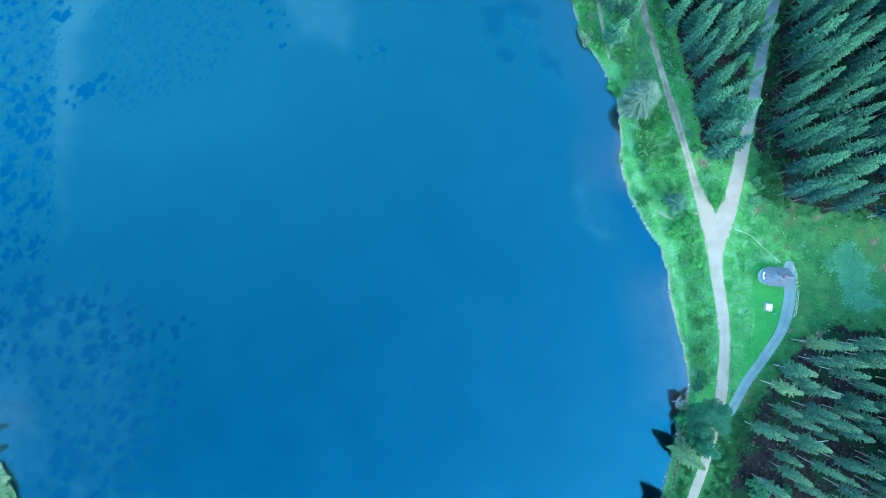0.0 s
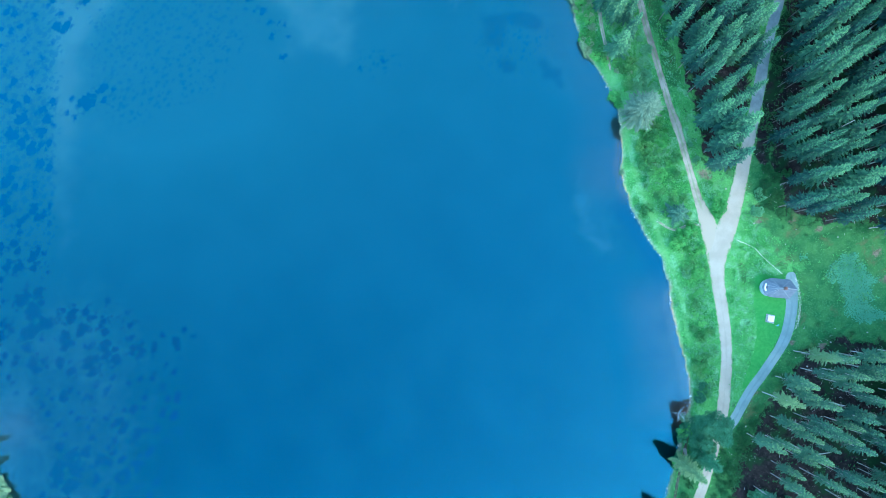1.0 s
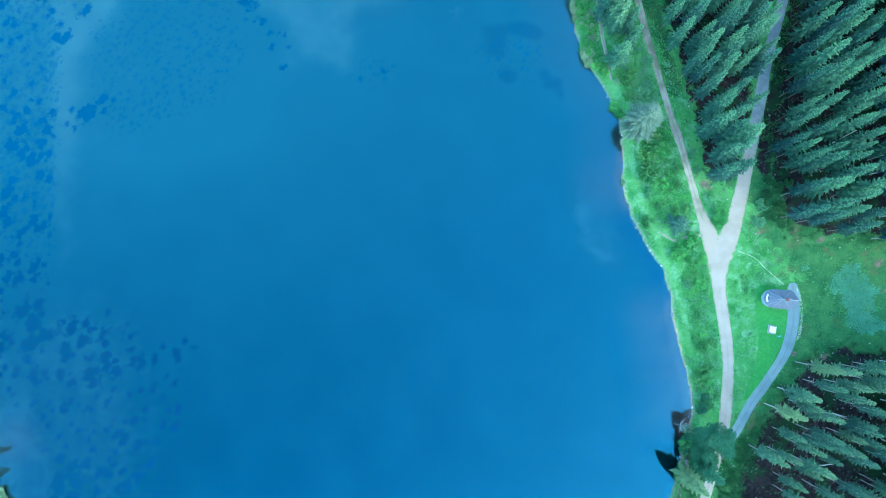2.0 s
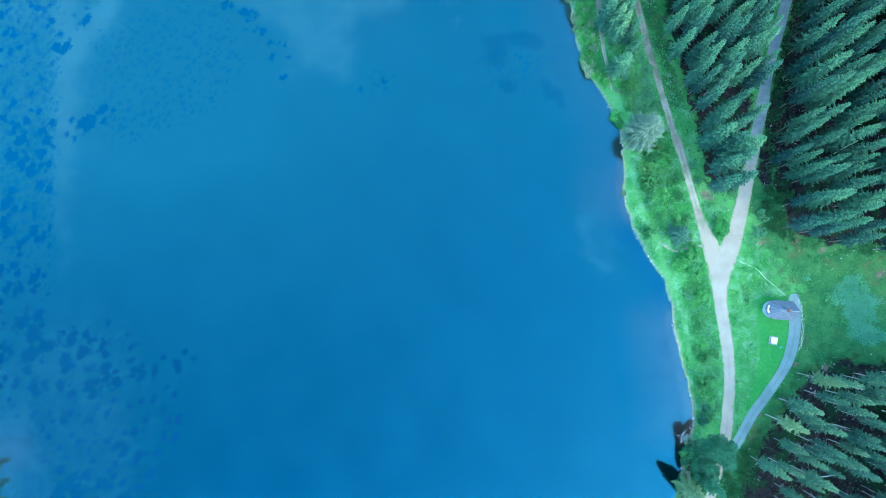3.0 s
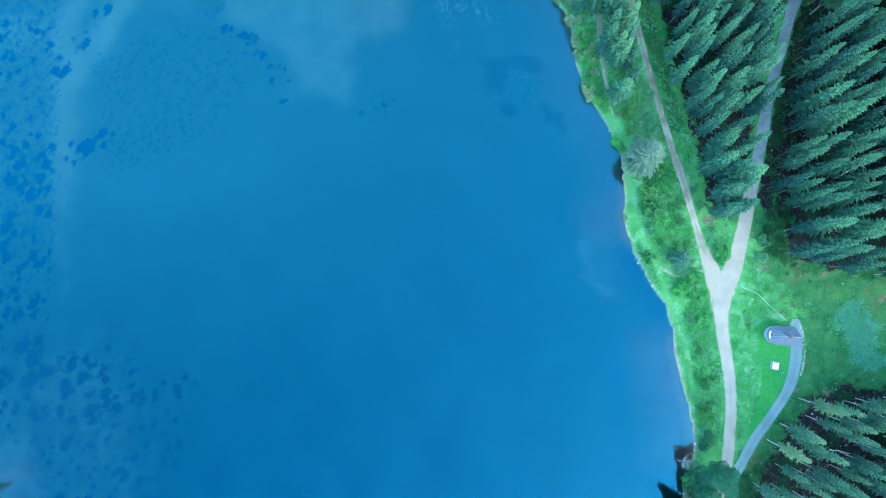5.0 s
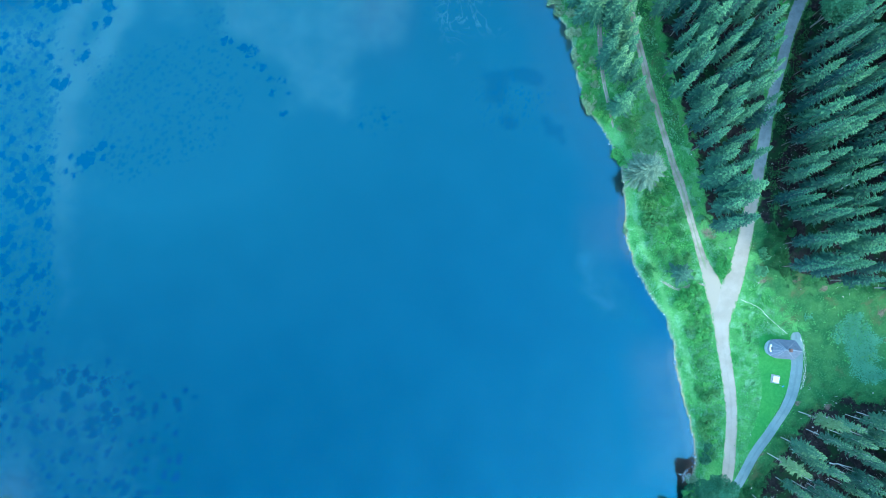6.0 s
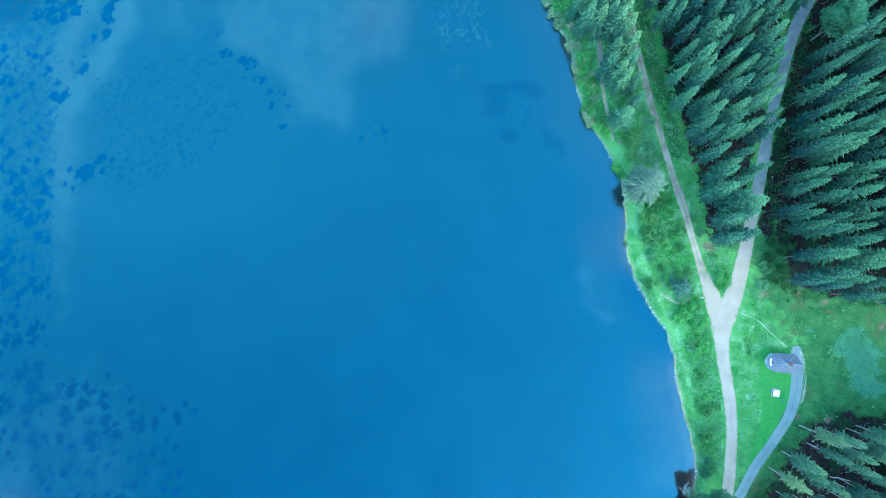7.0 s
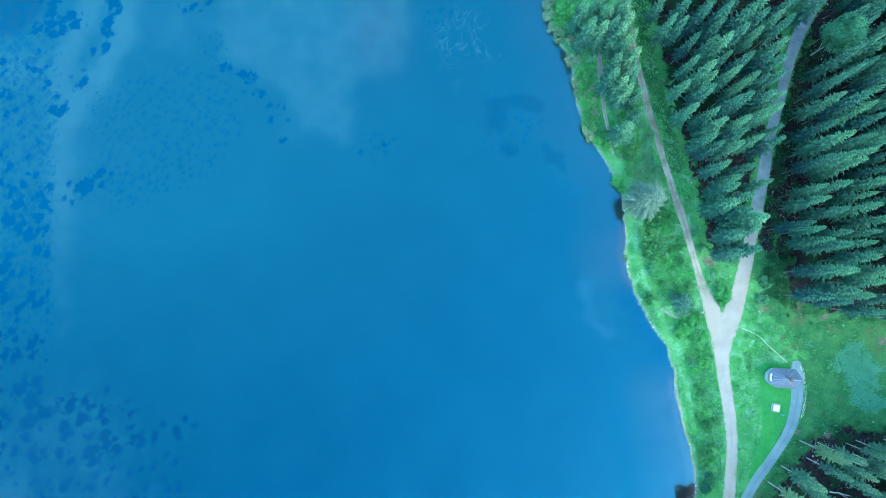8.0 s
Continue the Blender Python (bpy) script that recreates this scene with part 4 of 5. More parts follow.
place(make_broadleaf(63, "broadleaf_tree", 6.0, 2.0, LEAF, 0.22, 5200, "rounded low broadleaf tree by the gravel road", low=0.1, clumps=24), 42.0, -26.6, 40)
place(make_spruce(64, 11.5, 0.05, 2.5, LEAF, "full green spruce beside the gravel road", "", 2), 42.2, -28.2)
place(make_spruce(65, 14.0, 0.08, 2.3, PALE_SPRUCE, "slim pale green spruce on the shore", "", 4), 39.0, -29.6)
place(make_spruce(66, 14.0, 0.05, 2.4, SPRUCE, "dark spruce on the lake shore", "", 4), 36.2, -40.0)
place(make_spruce(67, 4.6, 0.03, 2.4, YOUNG_SPRUCE, "low wide young spruce in the meadow", "", -4, 2.4), 39.2, 15.7)
place(make_spruce(68, 9.5, 0.04, 2.7, SPRUCE, "rounded dense young spruce beside the shore trail", "", 6, 1.8), 28.6, 46.7)
place(make_broadleaf(69, "round_tree", 15.0, 3.2, LEAF, 0.32, 9000, "tall bluish green broadleaf tree among spruces", low=0.3, clumps=60, upright=0.5), 63.4, 60.7)

for k, (x, y, h) in enumerate(((-91.2, -27.6, 6.0), (-91.0, -31.6, 5.0))):
    place(make_spruce(72 + k, h, 0.03, 1.3, SPRUCE, "small dark spruce on the far lake shore", "far shore spruces", 2), x, y)

SHORE_BUSHES = [
    (16.4, 70.8, 1.3), (16.9, 68.4, 1.1), (17.6, 66.1, 1.0), (19.5, 62.0, 0.9), (20.7, 57.8, 1.1), (23.2, 48.4, 1.2),
    (22.6, 46.9, 0.9), (-88.4, -34.6, 1.0), (-87.4, -36.3, 1.2), (-86.9, -38.5, 1.3), (-88.6, -37.6, 1.4), (-86.4, -40.6, 1.3), (-89.6, -35.6, 1.2), (-88.2, -40.2, 1.4), (15.8, 73.1, 1.1), (21.4, 55.4, 0.6), (38.9, -22.0, 1.0),
    (29.7, 23.9, 0.5),
]
FRESH_BUSHES = [
    (23.4, 53.5, 1.0), (22.5, 54.5, 0.6), (25.1, 46.3, 1.0), (26.6, 44.7, 0.7), (28.4, 38.3, 1.0), (27.6, 36.9, 0.7),
    (35.3, 21.4, 1.4), (36.7, 23.2, 0.9), (36.9, 29.5, 1.2), (36.2, 30.2, 0.9), (38.0, 25.0, 0.6), (47.0, 16.9, 1.2),
    (46.5, 15.6, 0.9), (40.1, 11.5, 1.3), (41.7, 13.0, 1.1), (39.2, 9.9, 1.0), (30.7, 39.8, 0.6), (38.9, -24.7, 1.0),
    (40.7, -23.7, 0.7), (38.7, -30.2, 0.9), (19.0, 70.7, 1.5), (18.0, 69.4, 1.1),
    (22.3, 57.7, 1.0), (23.3, 50.9, 0.7), (22.0, 59.6, 0.9), (43.7, 8.9, 0.9), (43.1, 4.7, 1.0),
]
DARK_BUSHES = [
    (34.8, 25.0, 1.5), (33.9, 26.4, 1.0), (34.9, 30.3, 1.3), (33.4, 28.5, 1.1), (43.4, -7.0, 1.0), (42.2, -5.6, 0.6),
    (55.4, 21.2, 0.8), (57.4, 22.2, 0.7), (59.2, 23.2, 0.7), (56.3, 17.1, 0.8), (58.0, 16.0, 0.7), (54.9, 18.9, 0.7),
    (57.6, 19.1, 0.8), (56.0, 23.7, 0.7), (52.6, -36.4, 1.7), (57.0, -36.8, 1.3), (59.4, -14.8, 0.9),
    (33.8, 16.2, 0.9), (31.6, 44.0, 1.1), (30.1, 43.1, 1.0), (31.1, 40.4, 1.0), (26.0, 46.9, 1.0), (43.4, -11.5, 1.0),
    (43.2, -13.9, 0.7), (43.7, -16.4, 0.8), (42.8, -18.2, 0.9), (42.3, -12.8, 0.6), (38.5, -24.2, 1.0), (39.1, -23.7, 0.9), (38.2, -25.8, 0.7), (38.6, -29.9, 1.0),
    (37.8, -30.6, 0.7), (39.7, -30.7, 0.9), (37.9, -29.0, 0.7),
]
GREEN_MOUNDS = [
    (33.0, 40.3, 1.5), (34.1, 41.8, 1.1), (32.1, 37.2, 1.0), (35.1, 39.2, 1.1), (42.1, 28.6, 0.5), (43.1, 25.7, 0.6),
    (35.4, 21.3, 1.3), (34.5, 25.2, 0.9), (54.5, 19.1, 0.9), (53.9, 16.0, 1.0), (34.1, 46.5, 1.0), (33.6, 44.5, 1.0), (33.1, 48.7, 0.6), (41.1, 4.7, 0.9),
]


def scatter_bushes(spots, leaf, size, label, group, seed, tall=1.3):
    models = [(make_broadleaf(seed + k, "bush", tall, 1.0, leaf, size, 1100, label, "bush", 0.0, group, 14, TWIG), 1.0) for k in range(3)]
    rng = random.Random(seed)
    for x, y, r in spots:
        ob = models[rng.randrange(3)][0]
        k = r * rng.uniform(0.95, 1.1)
        x = max(x, float(inland_edge(y)) + 0.3 * r) if x > 0 else x
        copy_thing(ob, stand(ob, x, y, rng.uniform(0, 6.28), k, k * rng.uniform(0.8, 1.15)))
    settle(models)


def inland_edge(y):
    return east_shore(np.float64(y))


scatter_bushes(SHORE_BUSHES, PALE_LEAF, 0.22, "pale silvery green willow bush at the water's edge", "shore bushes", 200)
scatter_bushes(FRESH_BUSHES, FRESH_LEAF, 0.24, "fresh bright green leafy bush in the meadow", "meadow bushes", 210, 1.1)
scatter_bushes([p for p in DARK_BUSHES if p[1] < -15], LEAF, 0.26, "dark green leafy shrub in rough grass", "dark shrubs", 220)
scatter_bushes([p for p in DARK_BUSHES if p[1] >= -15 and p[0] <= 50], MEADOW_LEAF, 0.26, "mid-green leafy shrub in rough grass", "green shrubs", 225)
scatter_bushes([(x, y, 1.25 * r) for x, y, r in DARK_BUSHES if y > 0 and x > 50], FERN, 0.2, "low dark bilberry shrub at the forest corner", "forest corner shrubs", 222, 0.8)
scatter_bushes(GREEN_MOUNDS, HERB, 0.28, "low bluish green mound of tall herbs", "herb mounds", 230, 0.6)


def strewn(count, seed, box, keep, lo, hi):
    """Random spots with a radius, where keep allows."""
    r = random.Random(seed)
    spots = [(r.uniform(*box[:2]), r.uniform(*box[2:]), r.uniform(lo, hi)) for _ in range(count)]
    x, y = np.array([p[0] for p in spots]), np.array([p[1] for p in spots])
    ok = keep(x, y) & (off_road(x, y) > np.array([p[2] for p in spots]) + 0.3)
    return [p for p, k in zip(spots, ok) if k]


west_of_track = lambda x, y: (inland(x, y) > 1.5) & (x < 52) & (inside(x, y, WOOD_WEDGE) < -1.5)
near_shore = lambda x, y: (inland(x, y) > 0.4) & (inland(x, y) < 5.5)
scatter_bushes(strewn(170, 21, (14, 32, 42, 74), near_shore, 0.45, 1.1), FRESH_LEAF, 0.2, "small fresh green bush crowding the lake shore", "shore thicket", 240, 1.2)
scatter_bushes(strewn(70, 22, (14, 32, 42, 74), near_shore, 0.4, 0.9), PALE_LEAF, 0.2, "small pale willow bush crowding the lake shore", "willow thicket", 245, 1.2)
scatter_bushes(strewn(230, 23, (26, 48, -20, 40), west_of_track, 0.3, 0.75), FRESH_LEAF, 0.2, "small bright green shrub in meadow grass", "meadow shrubs", 250, 0.8)
scatter_bushes(strewn(150, 24, (26, 48, -20, 40), west_of_track, 0.35, 0.9), MEADOW_LEAF, 0.22, "small mid-green shrub in meadow grass", "meadow shrubs", 255, 0.8)


def make_snag(seed, reach):
    """A bleached dead bush: bare limbs fanning from one root, forked twigs."""
    rng = np.random.default_rng(seed)
    snag = empty("dead_bush", "bleached leafless dead bush leaning over the water", "bush")
    for k in range(16):
        az, up = k * 0.393 + rng.uniform(-0.2, 0.2), rng.uniform(0.35, 1.3)
        d = np.array([math.cos(az) * math.cos(up), math.sin(az) * math.cos(up), math.sin(up)])
        L = reach * rng.uniform(0.7, 1.1)
        pts = [d * 0.05, d * L * 0.5 + (0, 0, 0.1), d * L]
        pieces = [tube(pts, [0.04, 0.028, 0.012], 5)]
        for j in range(8):
            s = rng.uniform(0.3, 0.95)
            e = d + rng.normal(0, 0.45, 3)
            pieces.append(tube([d * L * s, d * L * s + e * L * 0.16, d * L * s + e * L * 0.32], [0.02, 0.015, 0.01], 4))
        sheet("branch", *merged(pieces), DEAD, snag)
    return snag


place(make_snag(71, 1.35), 39.5, -21.2)


# ---- low growth: too many to count ----
def growth(name, label, count, box, keep, length, width, rise, material, seed):
    """Leaves springing from the turf over a stretch of land, in one mesh."""
    rng = np.random.default_rng(seed)
    x, y = rng.uniform(box[0], box[1], count), rng.uniform(box[2], box[3], count)
    ok = keep(x, y, rng.uniform(0, 1, count))
    x, y = x[ok], y[ok]
    n = len(x)
    az = rng.uniform(0, 6.283, n)
    up = rng.uniform(*rise, n)
    way = np.stack([np.cos(az) * np.cos(up), np.sin(az) * np.cos(up), np.sin(up)], 1)
    root = np.stack([x, y, height(x, y, off_road(x, y)) + 0.02], 1)
    quads = leaflets(root, way, rng.uniform(*length, n), rng.uniform(*width, n), rng, 0.1)
    quads[:, 2, 2] = np.maximum(quads[:, 2, 2], root[:, 2] + 0.03)
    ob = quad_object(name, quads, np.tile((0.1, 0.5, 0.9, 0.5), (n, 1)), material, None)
    return tagged(ob, label, "grass" if "grass" in name else "plants", kind="stuff")


STEPPING = [
    (50.4, 10.7), (52.1, 10.0), (53.6, 9.1), (55.1, 7.5), (56.6, 6.1), (58.3, 4.5),
]
KERB = [
    (61.4, 3.6), (61.8, 2.1), (62.0, 0.0), (62.0, -1.5), (61.8, -3.0), (61.2, -5.6),
]
SINGLE_TREES = np.array([(39.2, 15.7, 3.8), (33.5, 34.5, 4.0), (29.5, 47.0, 3.5)])
STONE_LINES = [resample([(*p, 0.3) for p in line]) for line in (STEPPING, KERB)]


def tufts(name, label, count, box, keep, reach, leaves, size, material, seed):
    """Low domed clumps of leaves, each clump with a tone of its own, in one mesh."""
    rng = np.random.default_rng(seed)
    x, y = rng.uniform(box[0], box[1], count), rng.uniform(box[2], box[3], count)
    ok = keep(x, y, rng.uniform(0, 1, count)) & (off_road(x, y, WAYS + STONE_LINES + [SINGLE_TREES]) > 0.5)
    x, y = x[ok], y[ok]
    n = len(x)
    r = rng.uniform(*reach, n) ** 1.0
    base = np.stack([x, y, height(x, y, off_road(x, y))], 1).repeat(leaves, 0)
    d = rng.normal(0, 1, (n * leaves, 3))
    d[:, 2] = np.abs(d[:, 2])
    d /= np.linalg.norm(d, axis=1)[:, None]
    root = base + d * (r.repeat(leaves) * rng.uniform(0.6, 1, n * leaves))[:, None] * (1, 1, 0.75)
    way = d * 0.7 + rng.normal(0, 0.5, d.shape)
    way /= np.linalg.norm(way, axis=1)[:, None]
    k = size * rng.uniform(0.7, 1.3, n * leaves)
    quads = leaflets(root, way, k, k * rng.uniform(0.28, 0.45, n * leaves), rng, 0.1)
    # Random tone per clump, plus painted light: upper leaves are paler.
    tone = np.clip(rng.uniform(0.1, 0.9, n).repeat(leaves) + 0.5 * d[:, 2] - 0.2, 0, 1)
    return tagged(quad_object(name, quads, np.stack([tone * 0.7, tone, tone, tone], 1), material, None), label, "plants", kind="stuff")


in_wood = lambda x, y: np.maximum(np.maximum(inside(x, y, WOOD_WEDGE), inside(x, y, WOOD_EAST)), inside(x, y, WOOD_SOUTH))
dark_wood = lambda x, y: np.maximum(inside(x, y, WOOD_EAST), inside(x, y, WOOD_SOUTH))
open_turf = lambda x, y, p: (dark_wood(x, y) < 2 * p - 5.5) & (y > -27 + 3 * p) & (inland(x, y) > 0.7) & ((x < 58 + 4 * p) | (grain(x, y, 3, 99) > 0.25)) & (off_road(x, y) > -0.22 * p) & (inside(x, y, LAWN) < 0) & (in_wood(x, y) < p * 2 - 1.5)
clumped = lambda x, y, size, seed, lo: grain(x, y, size, seed) + 0.5 * grain(x, y, size / 2.5, seed + 1) > lo
MEADOW = (14, 90, -48, 76)
west_turf = lambda x, y, p: open_turf(x, y, p) & (x < 56)
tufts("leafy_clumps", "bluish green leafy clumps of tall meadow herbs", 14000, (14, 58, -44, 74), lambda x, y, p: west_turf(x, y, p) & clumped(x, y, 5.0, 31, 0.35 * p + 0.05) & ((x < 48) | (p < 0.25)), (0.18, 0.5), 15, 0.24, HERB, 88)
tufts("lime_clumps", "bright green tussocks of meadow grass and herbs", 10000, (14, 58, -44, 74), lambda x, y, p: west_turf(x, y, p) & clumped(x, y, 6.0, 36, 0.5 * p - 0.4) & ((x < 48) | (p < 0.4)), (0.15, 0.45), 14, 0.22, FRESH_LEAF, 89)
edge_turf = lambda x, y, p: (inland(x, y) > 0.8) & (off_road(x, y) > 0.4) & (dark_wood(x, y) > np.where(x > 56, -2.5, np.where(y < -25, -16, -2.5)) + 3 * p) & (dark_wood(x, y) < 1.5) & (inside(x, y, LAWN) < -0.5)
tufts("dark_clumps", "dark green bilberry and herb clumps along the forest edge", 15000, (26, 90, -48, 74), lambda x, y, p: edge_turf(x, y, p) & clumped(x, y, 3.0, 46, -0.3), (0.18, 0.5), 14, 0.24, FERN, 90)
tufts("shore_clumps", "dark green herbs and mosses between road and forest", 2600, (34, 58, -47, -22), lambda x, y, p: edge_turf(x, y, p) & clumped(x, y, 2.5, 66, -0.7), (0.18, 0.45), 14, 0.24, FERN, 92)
tufts("east_clumps", "mid-green herb clumps in the rough meadow", 1300, (56, 90, -16, 22), lambda x, y, p: (in_wood(x, y) < -0.5) & (off_road(x, y) > 0.6) & (inside(x, y, LAWN) < -0.3) & clumped(x, y, 3.5, 56, 0.25), (0.15, 0.4), 12, 0.2, MEADOW_LEAF, 91)
growth("meadow_grass", "long green meadow grass in tufts", 110000, MEADOW, lambda x, y, p: open_turf(x, y, p) & clumped(x, y, 2.2, 41, -0.35), (0.2, 0.5), (0.03, 0.06), (0.3, 1.2), FRESH_LEAF, 81)
growth("tall_herbs", "tall dark green herbs in the meadow", 22000, MEADOW, lambda x, y, p: open_turf(x, y, p) & clumped(x, y, 3.5, 51, 0.3), (0.25, 0.5), (0.07, 0.13), (0.1, 0.9), MEADOW_LEAF, 82)
growth("pale_herbs", "pale bluish green herbs in patches", 60000, MEADOW, lambda x, y, p: open_turf(x, y, p) & clumped(x, y, 4.5, 61, 0.35) & (x < 58), (0.18, 0.34), (0.06, 0.10), (0.1, 0.7), HERB, 83)
on_verge = lambda x, y, p: (off_road(x, y) > 0.05 - 0.08 * p) & (off_road(x, y) < 0.1 + 0.25 * p * p) & (inland(x, y) > 0.7) & (in_wood(x, y) < 2.5)
growth("verge_grass", "short grass creeping over the edges of road and paths", 90000, (24, 64, -42, 72), on_verge, (0.12, 0.36), (0.03, 0.08), (0.0, 0.5), FRESH_LEAF, 87)
growth("butterbur", "large-leaved bluish butterbur covering damp ground", 42000, (60, 82, -14, 12), lambda x, y, p: np.maximum(inside(x, y, BUTTERBUR), 1.6 - np.hypot((x - 62.4) / 0.8, (y - 7.4) / 1.2)) + 2.4 * grain(x, y, 3.2, 7) + 1.5 * grain(x, y, 1.1, 9) > 3.0 * p + 0.4, (0.2, 0.42), (0.08, 0.15), (0.0, 0.7), BUTTERBUR_LEAF, 84)
growth("forest_undergrowth", "ferns and seedlings on the forest floor", 20000, (26, 95, -50, 76), lambda x, y, p: (in_wood(x, y) > -1.5) & (off_road(x, y) > 0.1) & clumped(x, y, 3.0, 71, 0.2), (0.3, 0.6), (0.06, 0.12), (0.0, 0.7), FERN, 85)
growth("fallen_twigs", "pale dead twigs strewn over the forest floor", 5200, (40, 80, -48, 74), lambda x, y, p: (dark_wood(x, y) > -4 * p) & (off_road(x, y) > 0.6) & clumped(x, y, 2.6, 75, 0.1 + 0.4 * p), (0.3, 0.9), (0.012, 0.03), (0.0, 0.2), DEAD, 93)
growth("white_flowers", "scattered white flower heads in the meadow", 1400, MEADOW, lambda x, y, p: open_turf(x, y, p) & clumped(x, y, 5, 91, 0.3), (0.10, 0.2), (0.06, 0.1), (0.2, 0.9), PLASTER, 86)


# ---- stones ----
def stone_mesh(seed, material):
    rng = np.random.default_rng(seed)
    bm = bmesh.new()
    bmesh.ops.create_icosphere(bm, subdivisions=2, radius=0.5)
    pull = rng.normal(0, 1, (7, 3))
    for v in bm.verts:
        d = np.array(v.co) / 0.5
        v.co *= 1 + 0.12 * sum(np.sign(d @ p) * abs(d @ p) ** 0.5 for p in pull) / 2
        v.co.z *= 0.7
    me = bpy.data.meshes.new("stone")
    bm.to_mesh(me)
    bm.free()
    me.materials.append(material)
    return me


PALE_STONES, GREY_STONES = [stone_mesh(300 + k, STONE) for k in range(5)], [stone_mesh(310 + k, GREY_STONE) for k in range(5)]


def lay_stone(x, y, size, rng, meshes, label, group, flat=1.0, name="stone", category="stone"):
    ob = tagged(new(name, meshes[rng.randrange(len(meshes))]), label, category, group)
    z = float(height(x, y, off_road(np.array([x]), np.array([y]))[0]))
    ob.matrix_basis = Matrix.LocRotScale((x, y, max(z, -0.1) + 0.10 * size * flat), Euler((0, 0, rng.uniform(0, 6.28))), (size, size * rng.uniform(0.7, 1.1), size * flat))


rng = random.Random(5)
for x, y, _ in resample([(*p, 0) for p in STEPPING], 0.2):
    lay_stone(x + rng.uniform(-0.06, 0.06), y + rng.uniform(-0.06, 0.06), rng.uniform(0.12, 0.21), rng, PALE_STONES, "small white stone in a line across the grass", "line of white stones", 0.7)
for k, (x, y, _) in enumerate(resample([(*p, 0) for p in KERB], 0.2)):
    for side in (-0.75, -0.5):
        if rng.random() < 0.8:
            lay_stone(x + side + rng.uniform(-0.15, 0.15), y + rng.uniform(-0.12, 0.12), rng.uniform(0.11, 0.22), rng, PALE_STONES, "rough white stone edging the footpath", "path edging stones")
for x, y, _ in WAYS[3][::2]:
    lay_stone(x + rng.uniform(-0.2, 0.2), y + rng.uniform(-0.25, 0.25), rng.uniform(0.14, 0.26), rng, PALE_STONES, "grey-white stone lying along the short trail", "trail stones", 0.8)
for y in np.arange(-44, 74, 0.62):
    x = float(inland_edge(y))
    if rng.random() < (0.5 if grain(y, 0.0, 7.0, 77) > 0.25 else 0.12) and not 24 < y < 31:
        lay_stone(x + rng.uniform(-0.35, 0.35), y + rng.uniform(-0.3, 0.3), rng.choice((0.15, 0.18, 0.22, 0.28, 0.4)), rng, GREY_STONES if rng.random() < 0.65 else PALE_STONES, "weathered stone at the water line", "shore stones")
for x, y in ((63.6, 24.5), (61.0, 12.6), (68.4, 11.2), (48.5, 20.3), (47.2, 31.0), (60.3, -10.8), (62.3, -12.4), (73.0, -6.2), (66.6, -8.0), (31.6, 63.5), (32.4, 64.2), (33.6, 62.1), (52.2, -26.0), (51.0, -23.3), (53.6, 16.1), (53.5, 13.8), (26.2, 61.2)):
    lay_stone(x, y, rng.uniform(0.22, 0.4), rng, GREY_STONES, "pale boulder lying in rough grass", "scattered boulders")


def make_log(seed, x, y, turn, length):
    r = np.random.default_rng(seed)
    t = np.linspace(-0.5, 0.5, 6)
    v, f = tube(np.stack([t * length, r.normal(0, 0.05, 6), 0 * t + 0.1], 1), np.linspace(0.13, 0.07, 6), 7)
    log = sheet("fallen_log", v, f, DEAD)
    tagged(log, "bleached fallen log lying on forest floor", "log", "fallen logs")
    log.matrix_basis = pose(x, y, float(height(x, y)), 0, 0, turn)


for k, (x, y, turn, length) in enumerate(((66.8, -19.0, -12, 4), (64.0, -28.0, 10, 3.5), (47.6, 28.6, 20, 3), (64.8, 17.4, 12, 3), (69.5, 31.5, 28, 5))):
    make_log(400 + k, x, y, turn, length)


# ---- the chapel and what stands by it ----
def part(name, bm, material, parent, label="", flat=True):
    me = bpy.data.meshes.new(name)
    bm.normal_update()
    bm.to_mesh(me)
    bm.free()
    for p in me.polygons:
        p.use_smooth = not flat
    me.materials.append(material)
    ob = new(name, me)
    ob.parent = parent
    return tagged(ob, label) if label else ob


def block(size, at=(0, 0, 0), turn=(0, 0, 0), bevel=0.02):
    bm = bmesh.new()
    bmesh.ops.create_cube(bm, size=1, matrix=pose(*at, *turn) @ Matrix.Diagonal((*size, 1)))
    if bevel:
        bmesh.ops.bevel(bm, geom=bm.edges[:], offset=bevel, segments=2, affect="EDGES", profile=0.6)
    return bm


def outline(half, apse, front, prow, n=18):
    """The chapel's plan from one front corner round the apse to the other, then the prow."""
    arc = [(apse + half * math.cos(a), half * math.sin(a)) for a in np.linspace(math.pi / 2, 1.5 * math.pi, n)]
    return [(front, half), *arc, (front, -half), (prow, 0)]


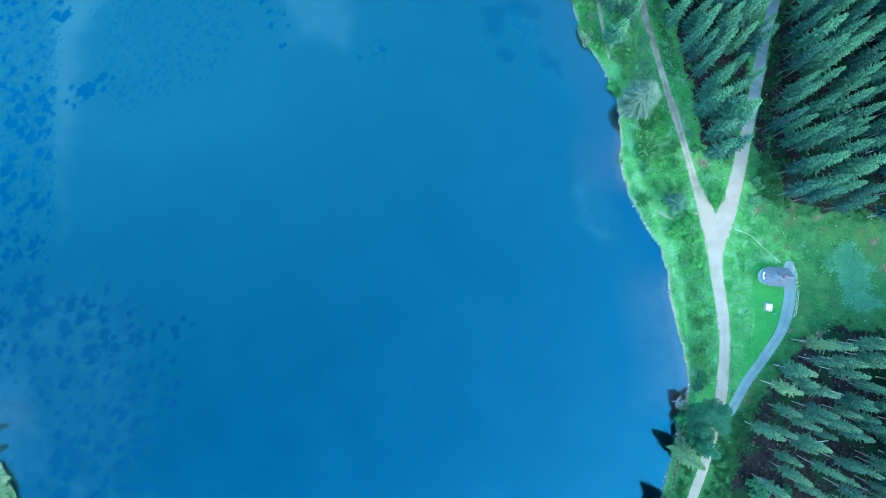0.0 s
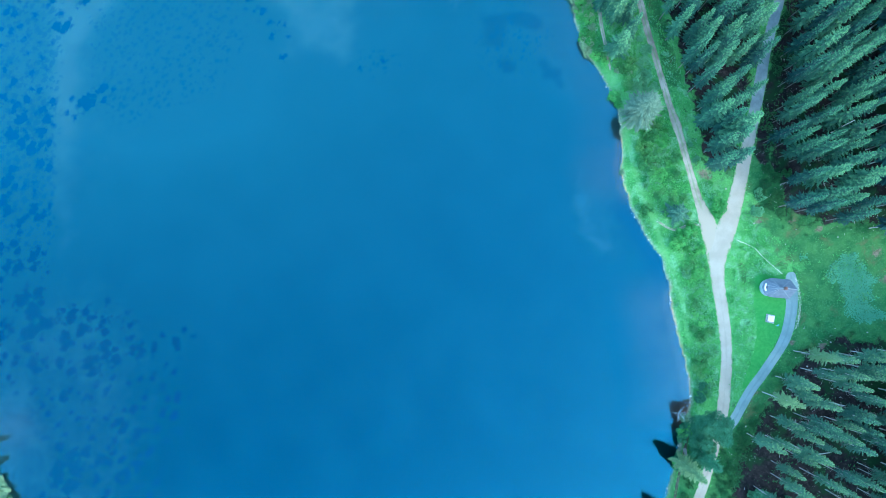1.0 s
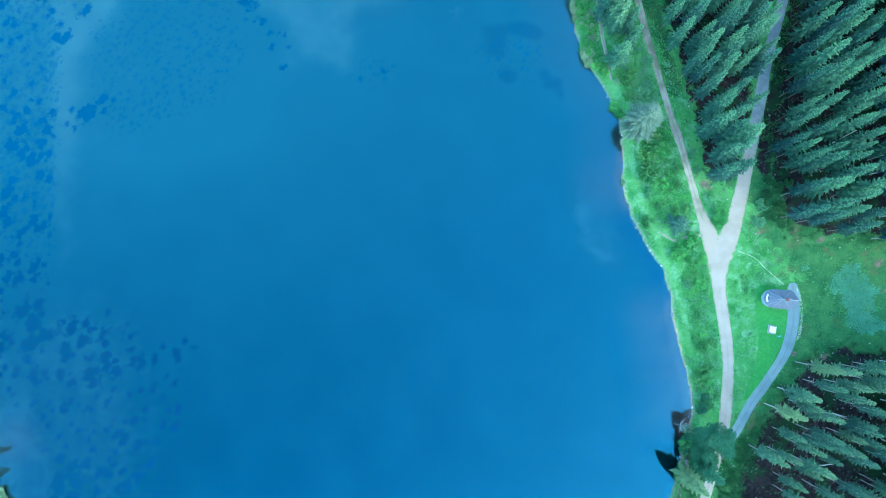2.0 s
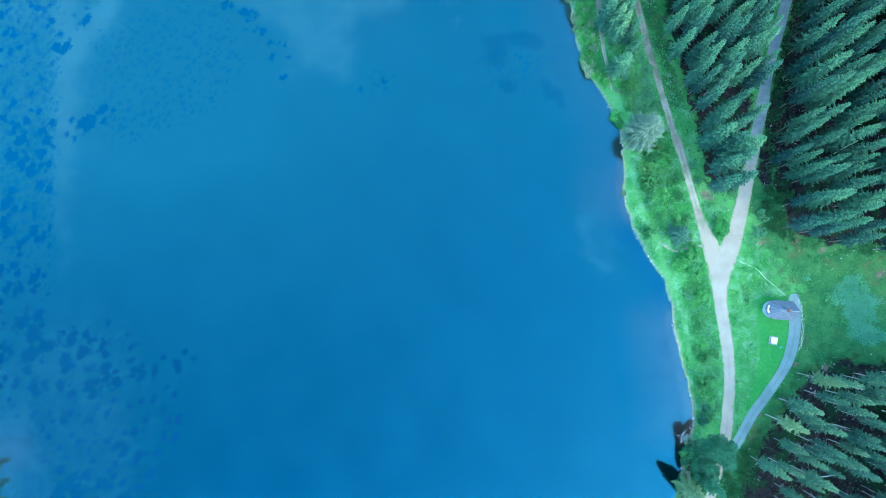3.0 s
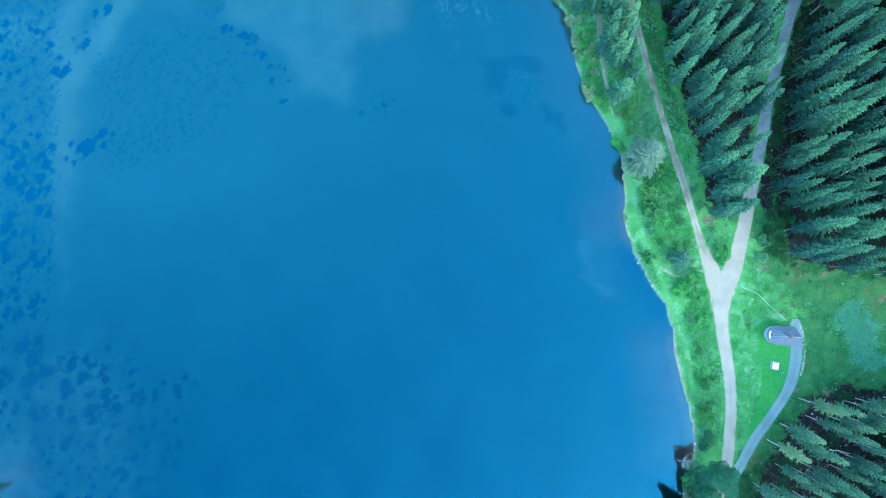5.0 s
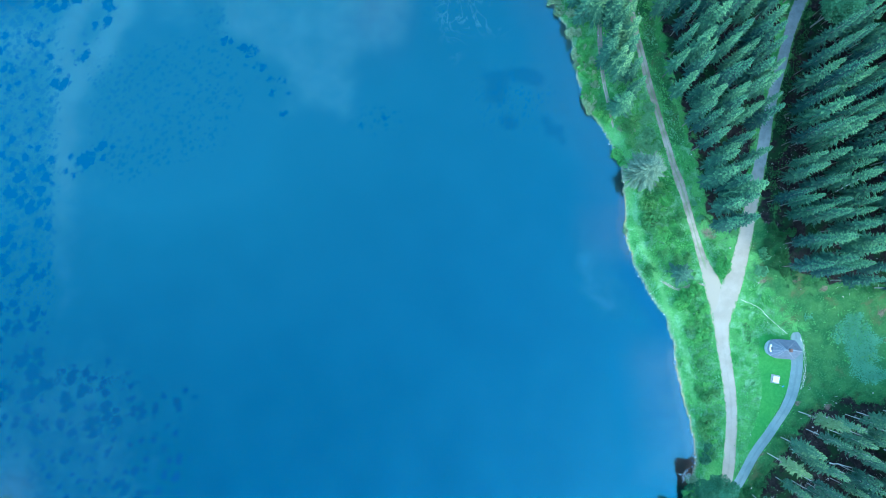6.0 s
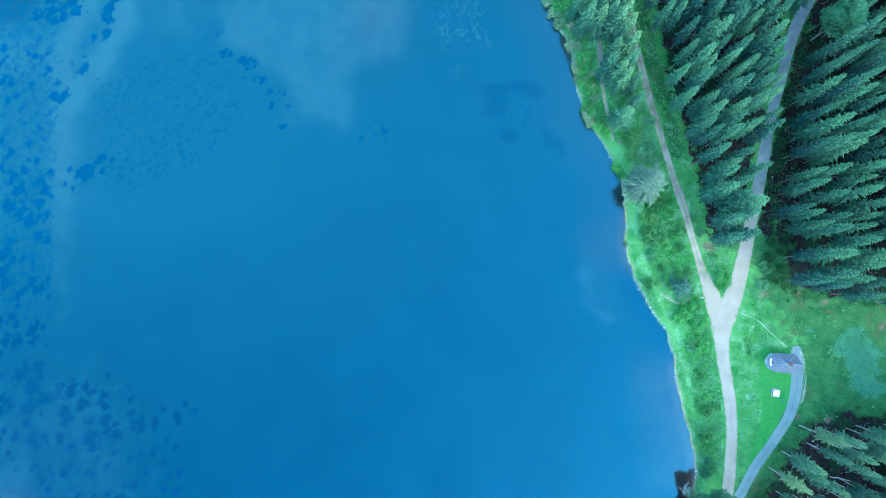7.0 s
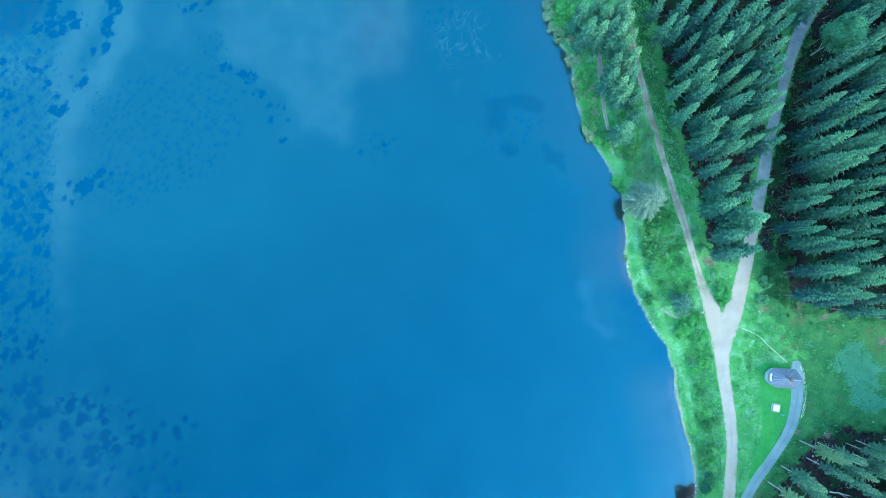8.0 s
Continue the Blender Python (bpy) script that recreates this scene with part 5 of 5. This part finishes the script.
def make_chapel():
    chapel = empty("chapel", "small chapel with grey shingled roof and rounded apse", "chapel")
    eave, top = 1.5, 3.2
    bm = bmesh.new()
    inner = outline(1.62, -1.0, 2.2, 2.2)
    lower = [bm.verts.new((x, y, -0.2)) for x, y in inner]
    upper = [bm.verts.new((x, y, eave + 0.03)) for x, y in inner]
    for k in range(len(inner)):
        m = (k + 1) % len(inner)
        bm.faces.new((lower[k], lower[m], upper[m], upper[k]))
    bm.faces.new(upper)
    part("wall", bm, WALL_GREY, chapel)
    rim = outline(1.76, -1.0, 2.4, 3.0)
    bm = bmesh.new()
    edge_v = [bm.verts.new((x, y, eave if k < len(rim) - 1 else top - 0.1)) for k, (x, y) in enumerate(rim)]
    peak = bm.verts.new((0, 0, top))
    for k in range(1, len(rim) - 3):
        bm.faces.new((peak, edge_v[k], edge_v[k + 1]))
    bm.faces.new((peak, edge_v[-1], edge_v[0], edge_v[1]))
    bm.faces.new((peak, edge_v[-3], edge_v[-2], edge_v[-1]))
    bmesh.ops.recalc_face_normals(bm, faces=bm.faces[:])
    roof = part("roof", bm, SLATE, chapel)
    thick = roof.modifiers.new("thickness", "SOLIDIFY")
    thick.thickness, thick.offset = 0.11, 1
    lift = Vector((0, 0, 0.12))
    seams = [(rim[k], eave) for k in (2, 5, 8, 11, 14, 17)] + [(rim[0], eave), (rim[-2], eave)]
    for (x, y), z in seams:
        v, f = tube([Vector((0, 0, top)) + lift, Vector((x * 0.5, y * 0.5, (top + z) / 2)) + lift, Vector((x, y, z)) + lift], [0.04, 0.035, 0.03], 5)
        sheet("seam", v, f, SEAM, roof)
    v, f = tube([(-0.1, 0, top + 0.11), (1.5, 0, top + 0.06), (3.02, 0, top + 0.0)], [0.09, 0.08, 0.06], 6)
    tagged(sheet("ridge_cap", v, f, SEAM, roof), "pale weathered ridge capping")
    cote = part("bell_cote", block((0.6, 0.5, 0.7), (0.75, 0, top + 0.28)), BROWN, chapel, "small red-brown timber bell cote")
    part("bell_roof", block((0.32, 0.66, 0.07), (0.6, 0, top + 0.74), (0, -28, 0)), BROWN, cote)
    part("bell_roof", block((0.32, 0.66, 0.07), (0.9, 0, top + 0.74), (0, 28, 0)), SLATE, cote)
    part("cross", block((0.06, 0.06, 0.7), (0.75, 0, top + 1.1)), DEAD, cote)
    # The curved white rooflight over the apse.
    bm = bmesh.new()
    for a0 in np.linspace(2.62, 3.44, 5):
        rows = []
        for rad, z in ((1.28, 0.20), (1.52, 0.02)):
            for a in (a0, a0 + 0.22):
                x, y = -1.0 + rad * math.cos(a), rad * math.sin(a)
                s = 1 - math.hypot(x, y) / math.hypot(-1.0 + 1.76 * math.cos(a), 1.76 * math.sin(a))
                rows.append(bm.verts.new((x, y, eave + (top - eave) * s + 0.17)))
        bm.faces.new((rows[0], rows[1], rows[3], rows[2]))
    bmesh.ops.remove_doubles(bm, verts=bm.verts[:], dist=0.01)
    light = part("rooflight", bm, PLASTER, roof, "curved white rooflight surround")
    light.modifiers.new("thickness", "SOLIDIFY").thickness = 0.05
    part("pane", block((0.3, 0.42, 0.03), (-2.2, 0, eave + 0.52), (0, -31, 0), 0.01), GLASS, light)
    return chapel


HUT = (56.7, 1.85)
place(make_chapel(), *HUT, -5).scale = (0.95, 0.95, 0.95)
bm = bmesh.new()
ring = [(2.3, -1.9), (4.3, -1.9), (4.5, -0.6), (4.3, 1.4), (3.4, 1.9), (2.3, 1.9), (2.0, 0.0)]
face = bm.faces.new([bm.verts.new((x, y, 0)) for x, y in ring])
grown = bmesh.ops.extrude_face_region(bm, geom=[face])
bmesh.ops.translate(bm, verts=[v for v in grown["geom"] if isinstance(v, bmesh.types.BMVert)], vec=(0, 0, 0.25))
bmesh.ops.recalc_face_normals(bm, faces=bm.faces[:])
apron = part("pavement_apron", bm, WALK_MAT, None)
tagged(apron, "blue-grey chippings forecourt before the chapel", "pavement", kind="structure")
apron.matrix_basis = pose(*HUT, float(height(*HUT)) - 0.10, 0, 0, -5)


def make_slab():
    slab = empty("stone_table", "square white stone slab table on mown lawn", "table")
    part("plinth", block((0.7, 0.7, 0.42), (0, 0, 0.18)), GREY_STONE, slab)
    part("tabletop", block((1.1, 1.1, 0.12), (0, 0, 0.44), bevel=0.03), SLAB, slab)
    part("footing", block((1.55, 1.55, 0.16), (0, 0, 0.02)), GREY_STONE, slab, "grey stone footing")
    return slab


place(make_slab(), 56.0, -3.75, -12)


def make_board():
    board = empty("notice_board", "small blue notice board on a steel post", "sign")
    v, f = tube([(0, 0, -0.2), (0, 0, 0.5), (0, 0, 1.1)], [0.03, 0.03, 0.03], 8)
    sheet("post", v, f, STEEL, board)
    part("panel", block((0.42, 0.3, 0.04), (0, 0, 1.12), (35, 0, 0)), BLUE, board, "tilted blue panel")
    return board


place(make_board(), 56.8, -4.9, 20)


def make_bench():
    bench = empty("bench", "silvered wooden slat bench facing the lake", "bench")
    for k in range(4):
        part("slat", block((0.11, 1.5, 0.035), (-0.21 + 0.14 * k, 0, 0.45), bevel=0.008), OLD_WOOD, bench)
    for k in range(3):
        part("back_slat", block((0.03, 1.5, 0.1), (0.3 + 0.03 * k, 0, 0.58 + 0.13 * k), (0, 12, 0), 0.008), OLD_WOOD, bench)
    for y in (-0.55, 0.55):
        for x in (-0.2, 0.24):
            part("leg", block((0.06, 0.06, 0.5), (x, y, 0.2), bevel=0.008), OLD_WOOD, bench)
        part("arm_post", block((0.05, 0.05, 0.5), (0.32, y, 0.68), (0, 12, 0), 0.008), OLD_WOOD, bench)
    return bench


place(make_bench(), 40.1, -28.1, 8).scale = (0.72, 0.9, 0.9)
